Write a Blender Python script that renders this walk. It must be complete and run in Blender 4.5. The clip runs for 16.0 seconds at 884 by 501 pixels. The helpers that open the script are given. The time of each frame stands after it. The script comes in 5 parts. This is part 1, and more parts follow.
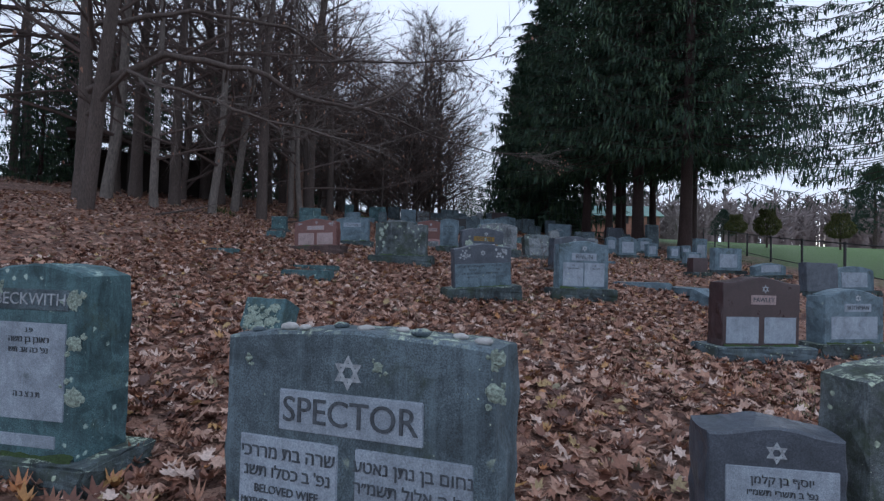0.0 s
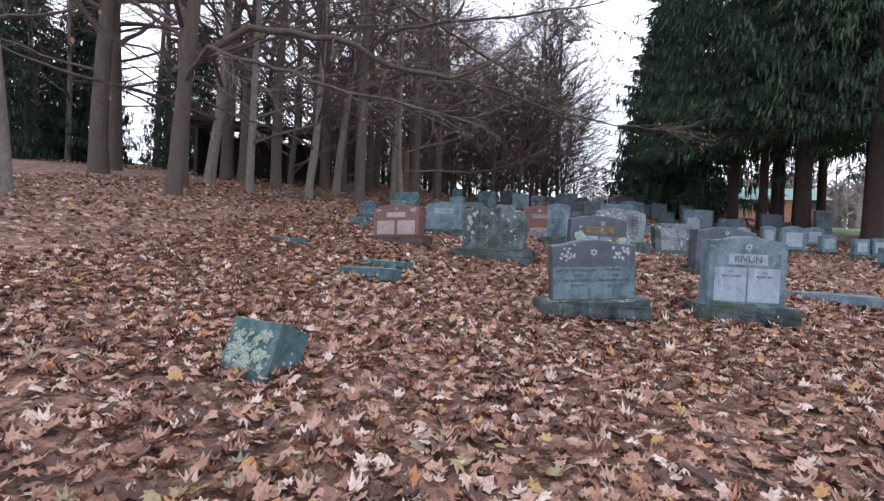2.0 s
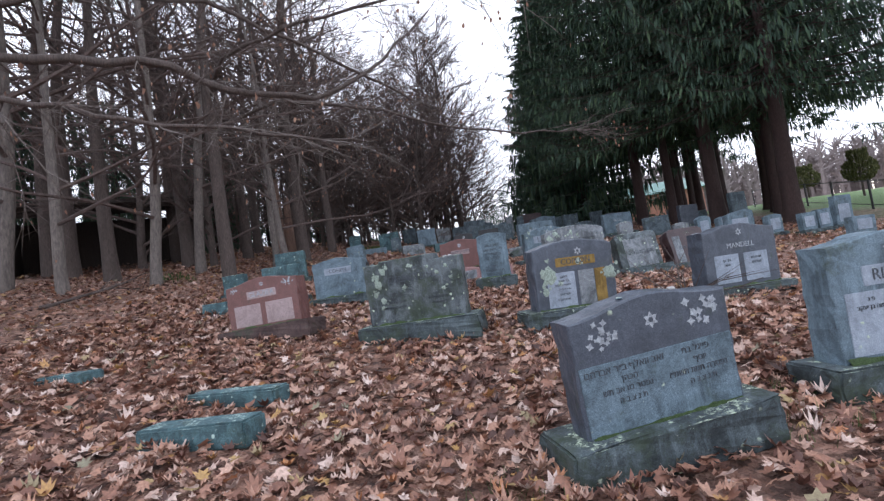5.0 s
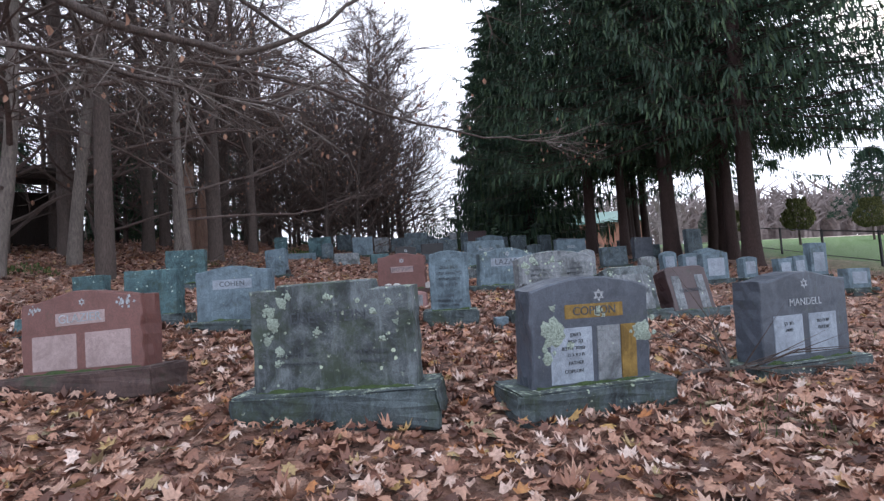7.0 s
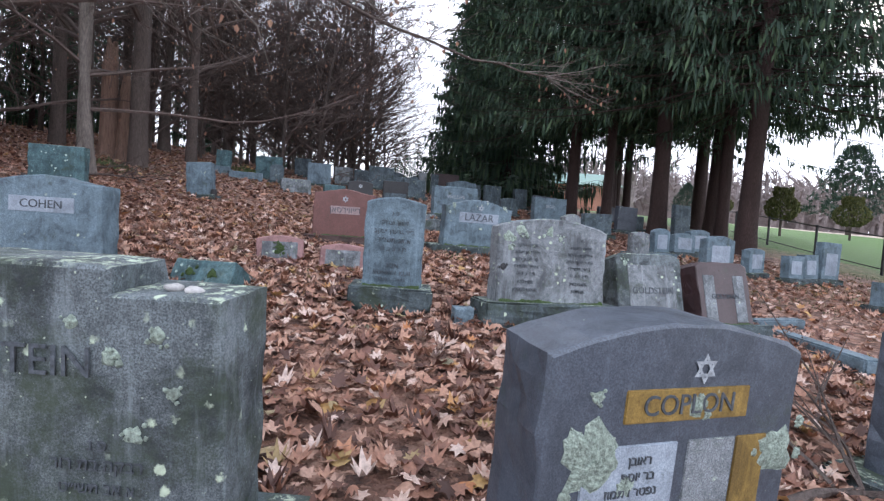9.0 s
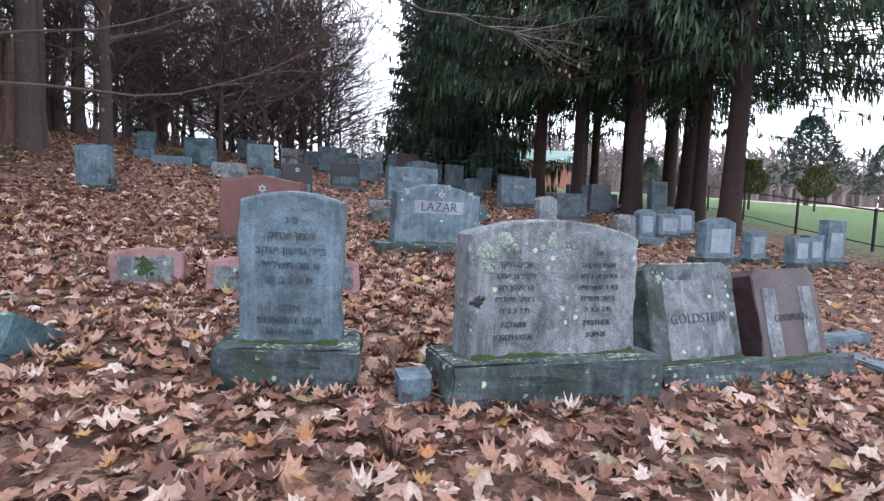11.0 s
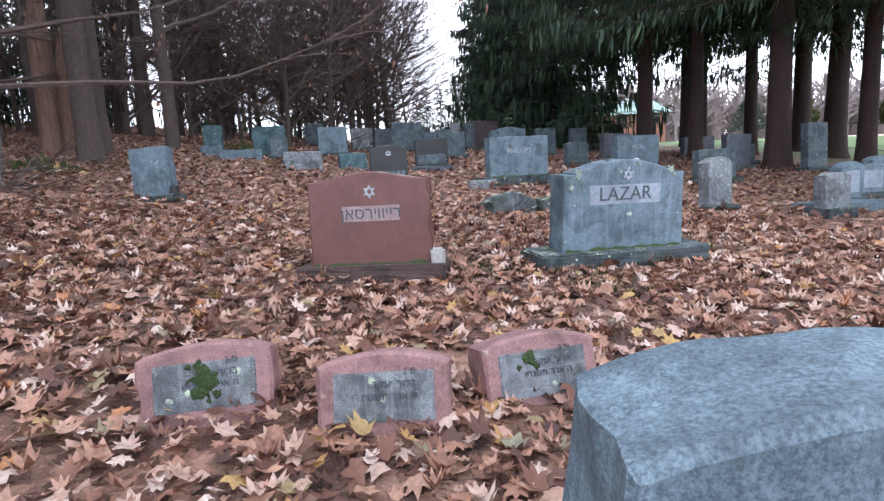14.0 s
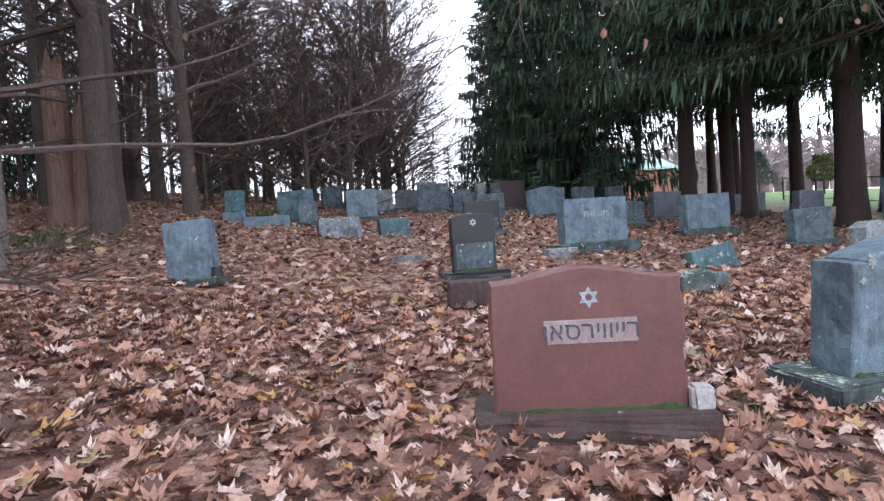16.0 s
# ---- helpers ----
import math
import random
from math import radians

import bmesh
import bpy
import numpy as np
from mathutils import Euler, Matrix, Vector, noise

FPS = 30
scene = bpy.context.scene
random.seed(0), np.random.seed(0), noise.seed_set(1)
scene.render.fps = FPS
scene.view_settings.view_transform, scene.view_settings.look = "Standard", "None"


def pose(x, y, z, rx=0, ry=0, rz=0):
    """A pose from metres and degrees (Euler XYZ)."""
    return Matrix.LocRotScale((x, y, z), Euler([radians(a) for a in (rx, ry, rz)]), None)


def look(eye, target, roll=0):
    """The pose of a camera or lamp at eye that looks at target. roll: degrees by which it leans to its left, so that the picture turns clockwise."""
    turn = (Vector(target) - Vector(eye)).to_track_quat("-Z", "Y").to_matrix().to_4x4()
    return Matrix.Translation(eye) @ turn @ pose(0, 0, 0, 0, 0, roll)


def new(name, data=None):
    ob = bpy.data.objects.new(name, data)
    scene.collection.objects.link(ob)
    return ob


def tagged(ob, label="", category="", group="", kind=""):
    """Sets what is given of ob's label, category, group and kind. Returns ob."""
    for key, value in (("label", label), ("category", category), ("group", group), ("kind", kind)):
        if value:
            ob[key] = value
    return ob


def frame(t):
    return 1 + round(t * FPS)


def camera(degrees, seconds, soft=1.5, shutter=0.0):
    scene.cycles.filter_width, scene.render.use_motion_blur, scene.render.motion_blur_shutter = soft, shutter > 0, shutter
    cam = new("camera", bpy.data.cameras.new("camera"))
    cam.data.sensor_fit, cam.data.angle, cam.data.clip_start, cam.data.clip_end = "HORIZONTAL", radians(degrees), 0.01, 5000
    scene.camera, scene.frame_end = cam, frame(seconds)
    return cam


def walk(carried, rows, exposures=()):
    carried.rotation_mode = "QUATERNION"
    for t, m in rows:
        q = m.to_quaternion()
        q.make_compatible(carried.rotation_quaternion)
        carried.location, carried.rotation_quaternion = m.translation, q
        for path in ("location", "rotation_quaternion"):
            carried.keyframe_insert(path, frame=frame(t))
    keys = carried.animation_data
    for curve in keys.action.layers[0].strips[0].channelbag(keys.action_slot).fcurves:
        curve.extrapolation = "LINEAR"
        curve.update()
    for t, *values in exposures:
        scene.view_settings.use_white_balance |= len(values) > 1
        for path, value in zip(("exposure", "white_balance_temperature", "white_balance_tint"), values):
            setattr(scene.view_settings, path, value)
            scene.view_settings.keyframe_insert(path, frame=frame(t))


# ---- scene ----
cam = camera(80.6, 16.0, soft=1.35)
# seconds, eye x, y, z, yaw to the left, pitch, roll in degrees
PATH = [
    (0, 0.769, 1.832, 1.528, 1.68, 1.33, 1.43),
    (0.5, 0.916, 2.367, 1.523, 3.11, 2.81, 4.17),
    (1, 1.031, 2.903, 1.550, 8.00, 2.49, 3.53),
    (1.5, 1.049, 3.449, 1.627, 13.42, 1.44, 0.54),
    (2, 1.001, 3.917, 1.719, 14.66, -0.78, 2.41),
    (2.5, 0.859, 4.352, 1.787, 16.51, -0.90, 0.18),
    (3, 0.701, 4.817, 1.841, 18.28, 0.08, -0.62),
    (3.5, 0.561, 5.380, 1.888, 15.26, 0.02, -3.37),
    (4, 0.466, 5.993, 1.940, 10.24, 0.74, -7.49),
    (4.5, 0.413, 6.554, 2.004, 6.28, 2.37, -8.54),
    (7, 0.148, 9.253, 2.295, -2.93, 3.64, -4.02),
    (7.5, 0.194, 9.828, 2.369, -5.33, 3.26, 1.25),
    (8, 0.296, 10.324, 2.430, -5.05, -0.07, 2.00),
    (8.5, 0.342, 10.831, 2.475, -5.00, -2.56, 2.56),
    (9, 0.444, 11.395, 2.501, -6.58, -2.82, 3.68),
    (9.5, 0.535, 11.983, 2.557, -8.27, -2.95, 2.01),
    (10.7, 0.727, 12.903, 2.631, -10.11, -4.60, 1.92),
    (12, 0.918, 13.822, 2.706, -11.95, -6.25, 1.82),
    (12.5, 0.817, 14.218, 2.686, -5.47, -8.34, 0.41),
    (13, 0.657, 14.526, 2.748, -0.86, -8.36, -0.29),
    (13.5, 0.384, 15.017, 2.786, 0.01, -7.87, -1.84),
    (14, 0.166, 15.315, 2.869, -3.21, -8.12, -3.23),
    (14.5, -0.083, 15.708, 2.951, -7.22, -4.00, -0.90),
    (15, -0.382, 16.082, 3.032, -7.22, -2.40, -0.78),
    (15.5, -0.640, 16.385, 3.094, -6.00, -2.05, -2.41),
    (16, -0.990, 16.800, 3.142, -4.10, -1.90, -4.20),
]


def aim(x, y, z, yaw, pitch, roll):
    a, b = radians(yaw), radians(pitch)
    way = Vector((-math.sin(a) * math.cos(b), math.cos(a) * math.cos(b), math.sin(b)))
    return look((x, y, z), Vector((x, y, z)) + way, roll)


walk(cam, [(r[0], aim(*r[1:])) for r in PATH], exposures=[(0.0, -0.55, 5400, 8), (0.5, -0.5, 5450, 9), (1.0, 0.0, 5600, 10), (2.0, 0.5, 5900, 11), (3.0, 0.55, 5950, 11), (4.5, 0.45, 5850, 11),
                                                     (7.0, 0.45, 5850, 11), (8.0, 0.5, 5850, 11), (9.5, 0.88, 5900, 11), (12.0, 0.92, 5850, 11), (13.0, 1.06, 5850, 11), (15.0, 1.15, 5850, 11), (16.0, 1.15, 5850, 11)])

# ---- light ----
SUN_EL, SUN_ROT = radians(24), radians(35)
world = bpy.data.worlds.new("world")
scene.world = world
world.use_nodes = True
wn, wl = world.node_tree.nodes, world.node_tree.links
sky = wn.new("ShaderNodeTexSky")
sky.sky_type, sky.sun_disc = "NISHITA", False
sky.sun_elevation, sky.sun_rotation = SUN_EL, SUN_ROT
sky.air_density, sky.dust_density, sky.ozone_density = 1.0, 2.5, 1.5
cloud = wn.new("ShaderNodeTexNoise")
cloud.inputs["Scale"].default_value, cloud.inputs["Detail"].default_value = 2.2, 5.0
ramp = wn.new("ShaderNodeValToRGB")
ramp.color_ramp.elements[0].position, ramp.color_ramp.elements[1].position = 0.22, 0.46
veil = wn.new("ShaderNodeMix")
veil.data_type = "RGBA"
veil.inputs[7].default_value = (12.4, 12.3, 12.9, 1)
wl.new(cloud.outputs["Fac"], ramp.inputs[0])
wl.new(ramp.outputs[0], veil.inputs[0])
wl.new(sky.outputs[0], veil.inputs[6])
wl.new(veil.outputs[2], wn["Background"].inputs[0])
wn["Background"].inputs[1].default_value = 0.115
sun = new("sun", bpy.data.lights.new("sun", "SUN"))
sun.data.energy, sun.data.angle, sun.data.color = 0.6, radians(25), (1.0, 0.96, 0.9)
sun.rotation_euler = (radians(90) - SUN_EL, 0, -SUN_ROT + radians(180))


# ---- ground height ----
GY = [(-60, -5.2), (-30, -3.2), (-10, -1.3), (0, -.12), (2.8, .2), (10, .98), (13, 1.48), (15.6, 1.78), (19.5, 2.12),
      (25, 2.65), (28, 3.0), (32, 3.5), (45, 4.7), (70, 6.2), (120, 7.4), (400, 8.0)]
GX = [(-400, 7.0), (-60, 4.2), (-25, 2.5), (-14, 1.65), (-9, 1.1), (-6, .6), (-3, .2), (0, 0), (2, -.07), (4.5, -.28), (9, -.5), (16, -.75),
      (30, -1.1), (80, -2.0), (400, -2.5)]


def along(table, v):
    xs, ys = [a for a, b in table], [b for a, b in table]
    return sum(np.interp(v + o, xs, ys) for o in (-1.2, -.6, 0, .6, 1.2)) / 5


def gz(x, y):
    return float(along(GY, y) + along(GX, x))


# ---- materials ----
def material(name, rough=0.8, metal=0.0):
    m = bpy.data.materials.new(name)
    m.use_nodes = True
    b = m.node_tree.nodes["Principled BSDF"]
    b.inputs["Roughness"].default_value, b.inputs["Metallic"].default_value = rough, metal
    return m, m.node_tree.nodes, m.node_tree.links, b


def noise_node(n, l, scale, detail=4.0, rough=0.6, vec=None, dist=0.0):
    t = n.new("ShaderNodeTexNoise")
    t.inputs["Scale"].default_value, t.inputs["Detail"].default_value = scale, detail
    t.inputs["Roughness"].default_value, t.inputs["Distortion"].default_value = rough, dist
    if vec:
        l.new(vec, t.inputs["Vector"])
    return t.outputs["Fac"]


def ramp_node(n, l, fac, stops):
    r = n.new("ShaderNodeValToRGB")
    e = r.color_ramp.elements
    while len(e) < len(stops):
        e.new(0.5)
    for el, (p, c) in zip(e, stops):
        el.position, el.color = p, (*c, 1) if len(c) == 3 else c
    l.new(fac, r.inputs[0])
    return r.outputs[0]


def mix_node(n, l, fac, a, b, blend="MIX"):
    m = n.new("ShaderNodeMix")
    m.data_type, m.blend_type = "RGBA", blend
    for sock, v in ((m.inputs[0], fac), (m.inputs[6], a), (m.inputs[7], b)):
        if isinstance(v, (int, float)):
            sock.default_value = v
        elif isinstance(v, tuple):
            sock.default_value = (*v, 1)
        else:
            l.new(v, sock)
    return m.outputs[2]


def bump_node(n, l, b, height, strength, dist=0.01):
    u = n.new("ShaderNodeBump")
    u.inputs["Strength"].default_value, u.inputs["Distance"].default_value = strength, dist
    l.new(height, u.inputs["Height"])
    l.new(u.outputs[0], b.inputs["Normal"])


def coords(n, l, random_shift=True):
    """Object coordinates, shifted by a random amount for each object."""
    tc = n.new("ShaderNodeTexCoord")
    if not random_shift:
        return tc.outputs["Object"]
    info, add, mul = n.new("ShaderNodeObjectInfo"), n.new("ShaderNodeVectorMath"), n.new("ShaderNodeMath")
    mul.operation, mul.inputs[1].default_value = "MULTIPLY", 37.0
    l.new(info.outputs["Random"], mul.inputs[0])
    l.new(tc.outputs["Object"], add.inputs[0])
    l.new(mul.outputs[0], add.inputs[1])
    return add.outputs[0]


def granite(name, light, dark, lichen=0.3, moss=0.3, stain=0.5, rough=0.7, lichen_col=(0.44, 0.52, 0.40)):
    """Speckled stone with grain, dark weather blotches, pale rain streaks, moss and crusts of lichen."""
    m, n, l, b = material(name, rough)
    v = coords(n, l)
    grain = noise_node(n, l, 190, 2.0, 0.8, v)
    col = ramp_node(n, l, grain, [(0.36, dark), (0.64, light)])
    mid = noise_node(n, l, 26, 4.0, 0.7, v)
    col = mix_node(n, l, ramp_node(n, l, mid, [(0.45, (0, 0, 0)), (0.68, (0.6 * stain + 0.1,) * 3)]), col, tuple(c * 0.6 for c in dark))
    big = noise_node(n, l, 4.0, 6.0, 0.7, v, 0.6)
    col = mix_node(n, l, ramp_node(n, l, big, [(0.44, (0, 0, 0)), (0.62, (stain,) * 3)]), col, tuple(c * 0.38 for c in dark))
    mp = n.new("ShaderNodeMapping")
    mp.inputs["Scale"].default_value = (7, 7, 0.55)
    l.new(v, mp.inputs["Vector"])
    streak = noise_node(n, l, 2.0, 6.0, 0.75, mp.outputs[0])
    col = mix_node(n, l, ramp_node(n, l, streak, [(0.52, (0, 0, 0)), (0.72, (stain * 0.55,) * 3)]), col, tuple(min(1, c * 1.5) for c in light))
    green = noise_node(n, l, 3.2, 7.0, 0.78, v)
    col = mix_node(n, l, ramp_node(n, l, green, [(0.60 - moss * 0.16, (0, 0, 0)), (0.74 - moss * 0.14, (0.85,) * 3)]), col, (0.030, 0.045, 0.026))
    facs = []
    for sc, lo in ((13.0, 0.30), (40.0, 0.20)):
        vor = n.new("ShaderNodeTexVoronoi")
        vor.inputs["Scale"].default_value = sc
        l.new(v, vor.inputs["Vector"])
        ma = n.new("ShaderNodeMath")
        ma.operation, ma.inputs[1].default_value = "MULTIPLY_ADD", 0.45
        l.new(noise_node(n, l, sc * 3, 4.0, 0.7, v), ma.inputs[0])
        l.new(vor.outputs["Distance"], ma.inputs[2])
        spot = ramp_node(n, l, ma.outputs[0], [(lo + 0.06, (1, 1, 1)), (lo + 0.13, (0, 0, 0))])
        where = ramp_node(n, l, noise_node(n, l, 3.6 + sc * 0.05, 4.0, 0.65, v), [(0.64 - lichen * 0.26, (0, 0, 0)), (0.70 - lichen * 0.24, (1, 1, 1))])
        facs.append(mix_node(n, l, 1.0, spot, where, "MULTIPLY"))
    fac = mix_node(n, l, 1.0, facs[0], facs[1], "LIGHTEN")
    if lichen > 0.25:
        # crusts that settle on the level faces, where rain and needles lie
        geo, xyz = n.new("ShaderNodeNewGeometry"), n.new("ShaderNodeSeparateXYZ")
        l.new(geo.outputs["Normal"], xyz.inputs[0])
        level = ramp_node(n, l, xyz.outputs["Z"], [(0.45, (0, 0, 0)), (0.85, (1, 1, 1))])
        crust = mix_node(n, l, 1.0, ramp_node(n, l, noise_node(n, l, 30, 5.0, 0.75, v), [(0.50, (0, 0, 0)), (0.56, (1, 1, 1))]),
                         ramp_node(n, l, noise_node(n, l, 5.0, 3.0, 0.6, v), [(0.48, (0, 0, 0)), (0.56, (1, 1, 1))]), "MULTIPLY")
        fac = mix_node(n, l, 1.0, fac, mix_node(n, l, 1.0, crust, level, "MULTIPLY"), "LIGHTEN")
    tint = mix_node(n, l, noise_node(n, l, 70, 3.0, 0.6, v), tuple(c * 0.5 for c in lichen_col), tuple(min(1, c * 1.35) for c in lichen_col))
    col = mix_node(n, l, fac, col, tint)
    l.new(col, b.inputs["Base Color"])
    l.new(ramp_node(n, l, big, [(0.3, (rough - 0.18,) * 3), (0.7, (rough + 0.12,) * 3)]), b.inputs["Roughness"])
    bump_node(n, l, b, mix_node(n, l, 0.5, noise_node(n, l, 45, 6.0, 0.75, v), fac), 0.55, 0.008)
    return m


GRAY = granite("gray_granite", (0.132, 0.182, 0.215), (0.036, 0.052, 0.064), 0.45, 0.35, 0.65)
BLUE = granite("blue_gray_granite", (0.190, 0.265, 0.315), (0.066, 0.100, 0.128), 0.24, 0.25, 0.6)
DARKGRAY = granite("dark_gray_granite", (0.090, 0.108, 0.140), (0.040, 0.049, 0.066), 0.12, 0.12, 0.45, 0.5)
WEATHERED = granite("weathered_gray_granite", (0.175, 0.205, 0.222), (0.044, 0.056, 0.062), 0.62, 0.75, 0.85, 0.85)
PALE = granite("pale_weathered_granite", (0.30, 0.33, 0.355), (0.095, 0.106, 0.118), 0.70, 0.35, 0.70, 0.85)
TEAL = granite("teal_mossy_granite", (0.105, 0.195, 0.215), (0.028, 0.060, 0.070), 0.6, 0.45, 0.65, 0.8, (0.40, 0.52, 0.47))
RED = granite("red_granite", (0.180, 0.078, 0.066), (0.098, 0.042, 0.038), -0.3, 0.0, 0.25, 0.5)
MAROON = granite("dark_maroon_granite", (0.070, 0.040, 0.042), (0.028, 0.017, 0.020), 0.0, 0.0, 0.25, 0.4)
PINK = granite("pink_granite", (0.37, 0.21, 0.205), (0.20, 0.11, 0.108), 0.2, 0.1, 0.5, 0.75)
BLACK = granite("black_polished_granite", (0.018, 0.019, 0.022), (0.008, 0.008, 0.010), -0.3, -0.3, 0.1, 0.5)
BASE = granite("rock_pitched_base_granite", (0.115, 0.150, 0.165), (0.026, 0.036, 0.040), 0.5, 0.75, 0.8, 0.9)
REDBASE = granite("dark_red_brown_base_granite", (0.105, 0.066, 0.060), (0.040, 0.026, 0.025), 0.2, 0.45, 0.5, 0.9)
PANEL = granite("frosted_pale_panel", (0.36, 0.415, 0.485), (0.20, 0.235, 0.28), 0.10, -0.1, 0.40, 0.8)
PINKPANEL = granite("frosted_pink_panel", (0.42, 0.33, 0.325), (0.27, 0.205, 0.205), -0.2, -0.2, 0.35, 0.8)
GOLD = granite("yellow_stained_panel", (0.30, 0.195, 0.045), (0.17, 0.105, 0.022), 0.15, 0.1, 0.65, 0.8)


def plain(name, col, rough=0.7, metal=0.0, scale=30.0, spread=0.35, bump=0.2, stretch=(1, 1, 1)):
    m, n, l, b = material(name, rough, metal)
    v = coords(n, l)
    mp = n.new("ShaderNodeMapping")
    mp.inputs["Scale"].default_value = stretch
    l.new(v, mp.inputs["Vector"])
    f = noise_node(n, l, scale, 5.0, 0.65, mp.outputs[0])
    f2 = noise_node(n, l, scale * 0.13, 3.0, 0.6, mp.outputs[0])
    c = ramp_node(n, l, f, [(0.3, tuple(k * (1 - spread) for k in col)), (0.7, tuple(min(1, k * (1 + spread)) for k in col))])
    c = mix_node(n, l, ramp_node(n, l, f2, [(0.4, (0, 0, 0)), (0.7, (0.5,) * 3)]), c, tuple(k * 0.55 for k in col))
    l.new(c, b.inputs["Base Color"])
    bump_node(n, l, b, f, bump, 0.02)
    return m


INK = plain("dark_engraving", (0.065, 0.075, 0.088), 0.9, 0, 60, 0.6)
INKPALE = plain("pale_engraving", (0.33, 0.36, 0.39), 0.85, 0, 50, 0.5)
LICHEN = plain("pale_green_lichen", (0.33, 0.40, 0.34), 0.95, 0, 90, 0.65, 1.0)
MOSS = plain("dark_green_moss", (0.05, 0.085, 0.025), 0.98, 0, 120, 0.6, 1.0)
BARK = plain("gray_brown_bark", (0.088, 0.068, 0.060), 0.95, 0, 14, 0.5, 1.0, (4, 4, 0.7))
PALEBARK = plain("pale_gray_bark", (0.150, 0.128, 0.115), 0.95, 0, 10, 0.45, 0.8, (3, 3, 0.9))
REDBARK = plain("reddish_spruce_bark", (0.048, 0.029, 0.026), 0.95, 0, 12, 0.5, 1.0, (4, 4, 0.9))
TWIG = plain("brown_twigs", (0.098, 0.072, 0.064), 0.9, 0, 20, 0.4, 0.3)
BROKEN = plain("splintered_raw_wood", (0.20, 0.125, 0.095), 0.9, 0, 9, 0.45, 1.0, (6, 6, 0.4))
WOOD = plain("dark_weathered_boards", (0.045, 0.035, 0.03), 0.9, 0, 12, 0.5, 0.6, (8, 8, 0.5))
PEBBLE = plain("pale_pebble", (0.42, 0.41, 0.40), 0.8, 0, 60, 0.3, 0.3)
BRICKWALL = plain("salmon_brick_wall", (0.42, 0.205, 0.150), 0.9, 0, 9, 0.25, 0.3)
GREENROOF = plain("green_metal_roof", (0.05, 0.16, 0.13), 0.5, 0, 4, 0.25, 0.1)
IRON = plain("dark_painted_iron", (0.03, 0.03, 0.032), 0.6, 0, 40, 0.4, 0.2)
WHITEPAINT = plain("off_white_paint", (0.72, 0.71, 0.68), 0.6, 0, 20, 0.1, 0.1)


def foliage(name, stops, rough=0.7, through_light=0.25):
    """Colour varies from leaf to leaf."""
    m, n, l, b = material(name, rough)
    geo = n.new("ShaderNodeNewGeometry")
    c = ramp_node(n, l, geo.outputs["Random Per Island"], stops)
    f = noise_node(n, l, 55, 3.0, 0.6, coords(n, l, False))
    c = mix_node(n, l, ramp_node(n, l, f, [(0.35, (0, 0, 0)), (0.75, (0.55,) * 3)]), c, stops[0][1])
    l.new(c, b.inputs["Base Color"])
    tr = n.new("ShaderNodeBsdfTranslucent")
    l.new(c, tr.inputs[0])
    mx = n.new("ShaderNodeMixShader")
    mx.inputs[0].default_value = through_light
    l.new(b.outputs[0], mx.inputs[1])
    l.new(tr.outputs[0], mx.inputs[2])
    l.new(mx.outputs[0], n["Material Output"].inputs[0])
    return m


LITTER = foliage("fallen_leaves", [(0.0, (0.060, 0.028, 0.022)), (0.20, (0.17, 0.076, 0.052)), (0.40, (0.32, 0.158, 0.104)), (0.60, (0.47, 0.265, 0.180)),
                                   (0.80, (0.53, 0.36, 0.285)), (0.90, (0.74, 0.60, 0.53)), (0.94, (0.47, 0.19, 0.07)), (0.97, (0.50, 0.33, 0.12)),
                                   (1.0, (0.24, 0.235, 0.165))], 0.6, 0.12)
HANGING = foliage("clinging_dead_leaves", [(0.0, (0.16, 0.085, 0.055)), (0.5, (0.28, 0.15, 0.10)), (1.0, (0.42, 0.26, 0.18))], 0.7, 0.3)
NEEDLE = foliage("dark_spruce_needles", [(0.0, (0.020, 0.042, 0.028)), (0.6, (0.036, 0.075, 0.042)), (1.0, (0.075, 0.118, 0.048))], 0.75, 0.1)
PINENEEDLE = foliage("pine_needles", [(0.0, (0.03, 0.06, 0.05)), (1.0, (0.07, 0.12, 0.085))], 0.75, 0.15)
SHRUB = foliage("clipped_shrub_leaves", [(0.0, (0.05, 0.055, 0.015)), (1.0, (0.12, 0.12, 0.035))], 0.8, 0.15)
GRASS = foliage("short_grass", [(0.0, (0.045, 0.075, 0.022)), (0.7, (0.085, 0.12, 0.035)), (1.0, (0.14, 0.14, 0.06))], 0.8, 0.2)


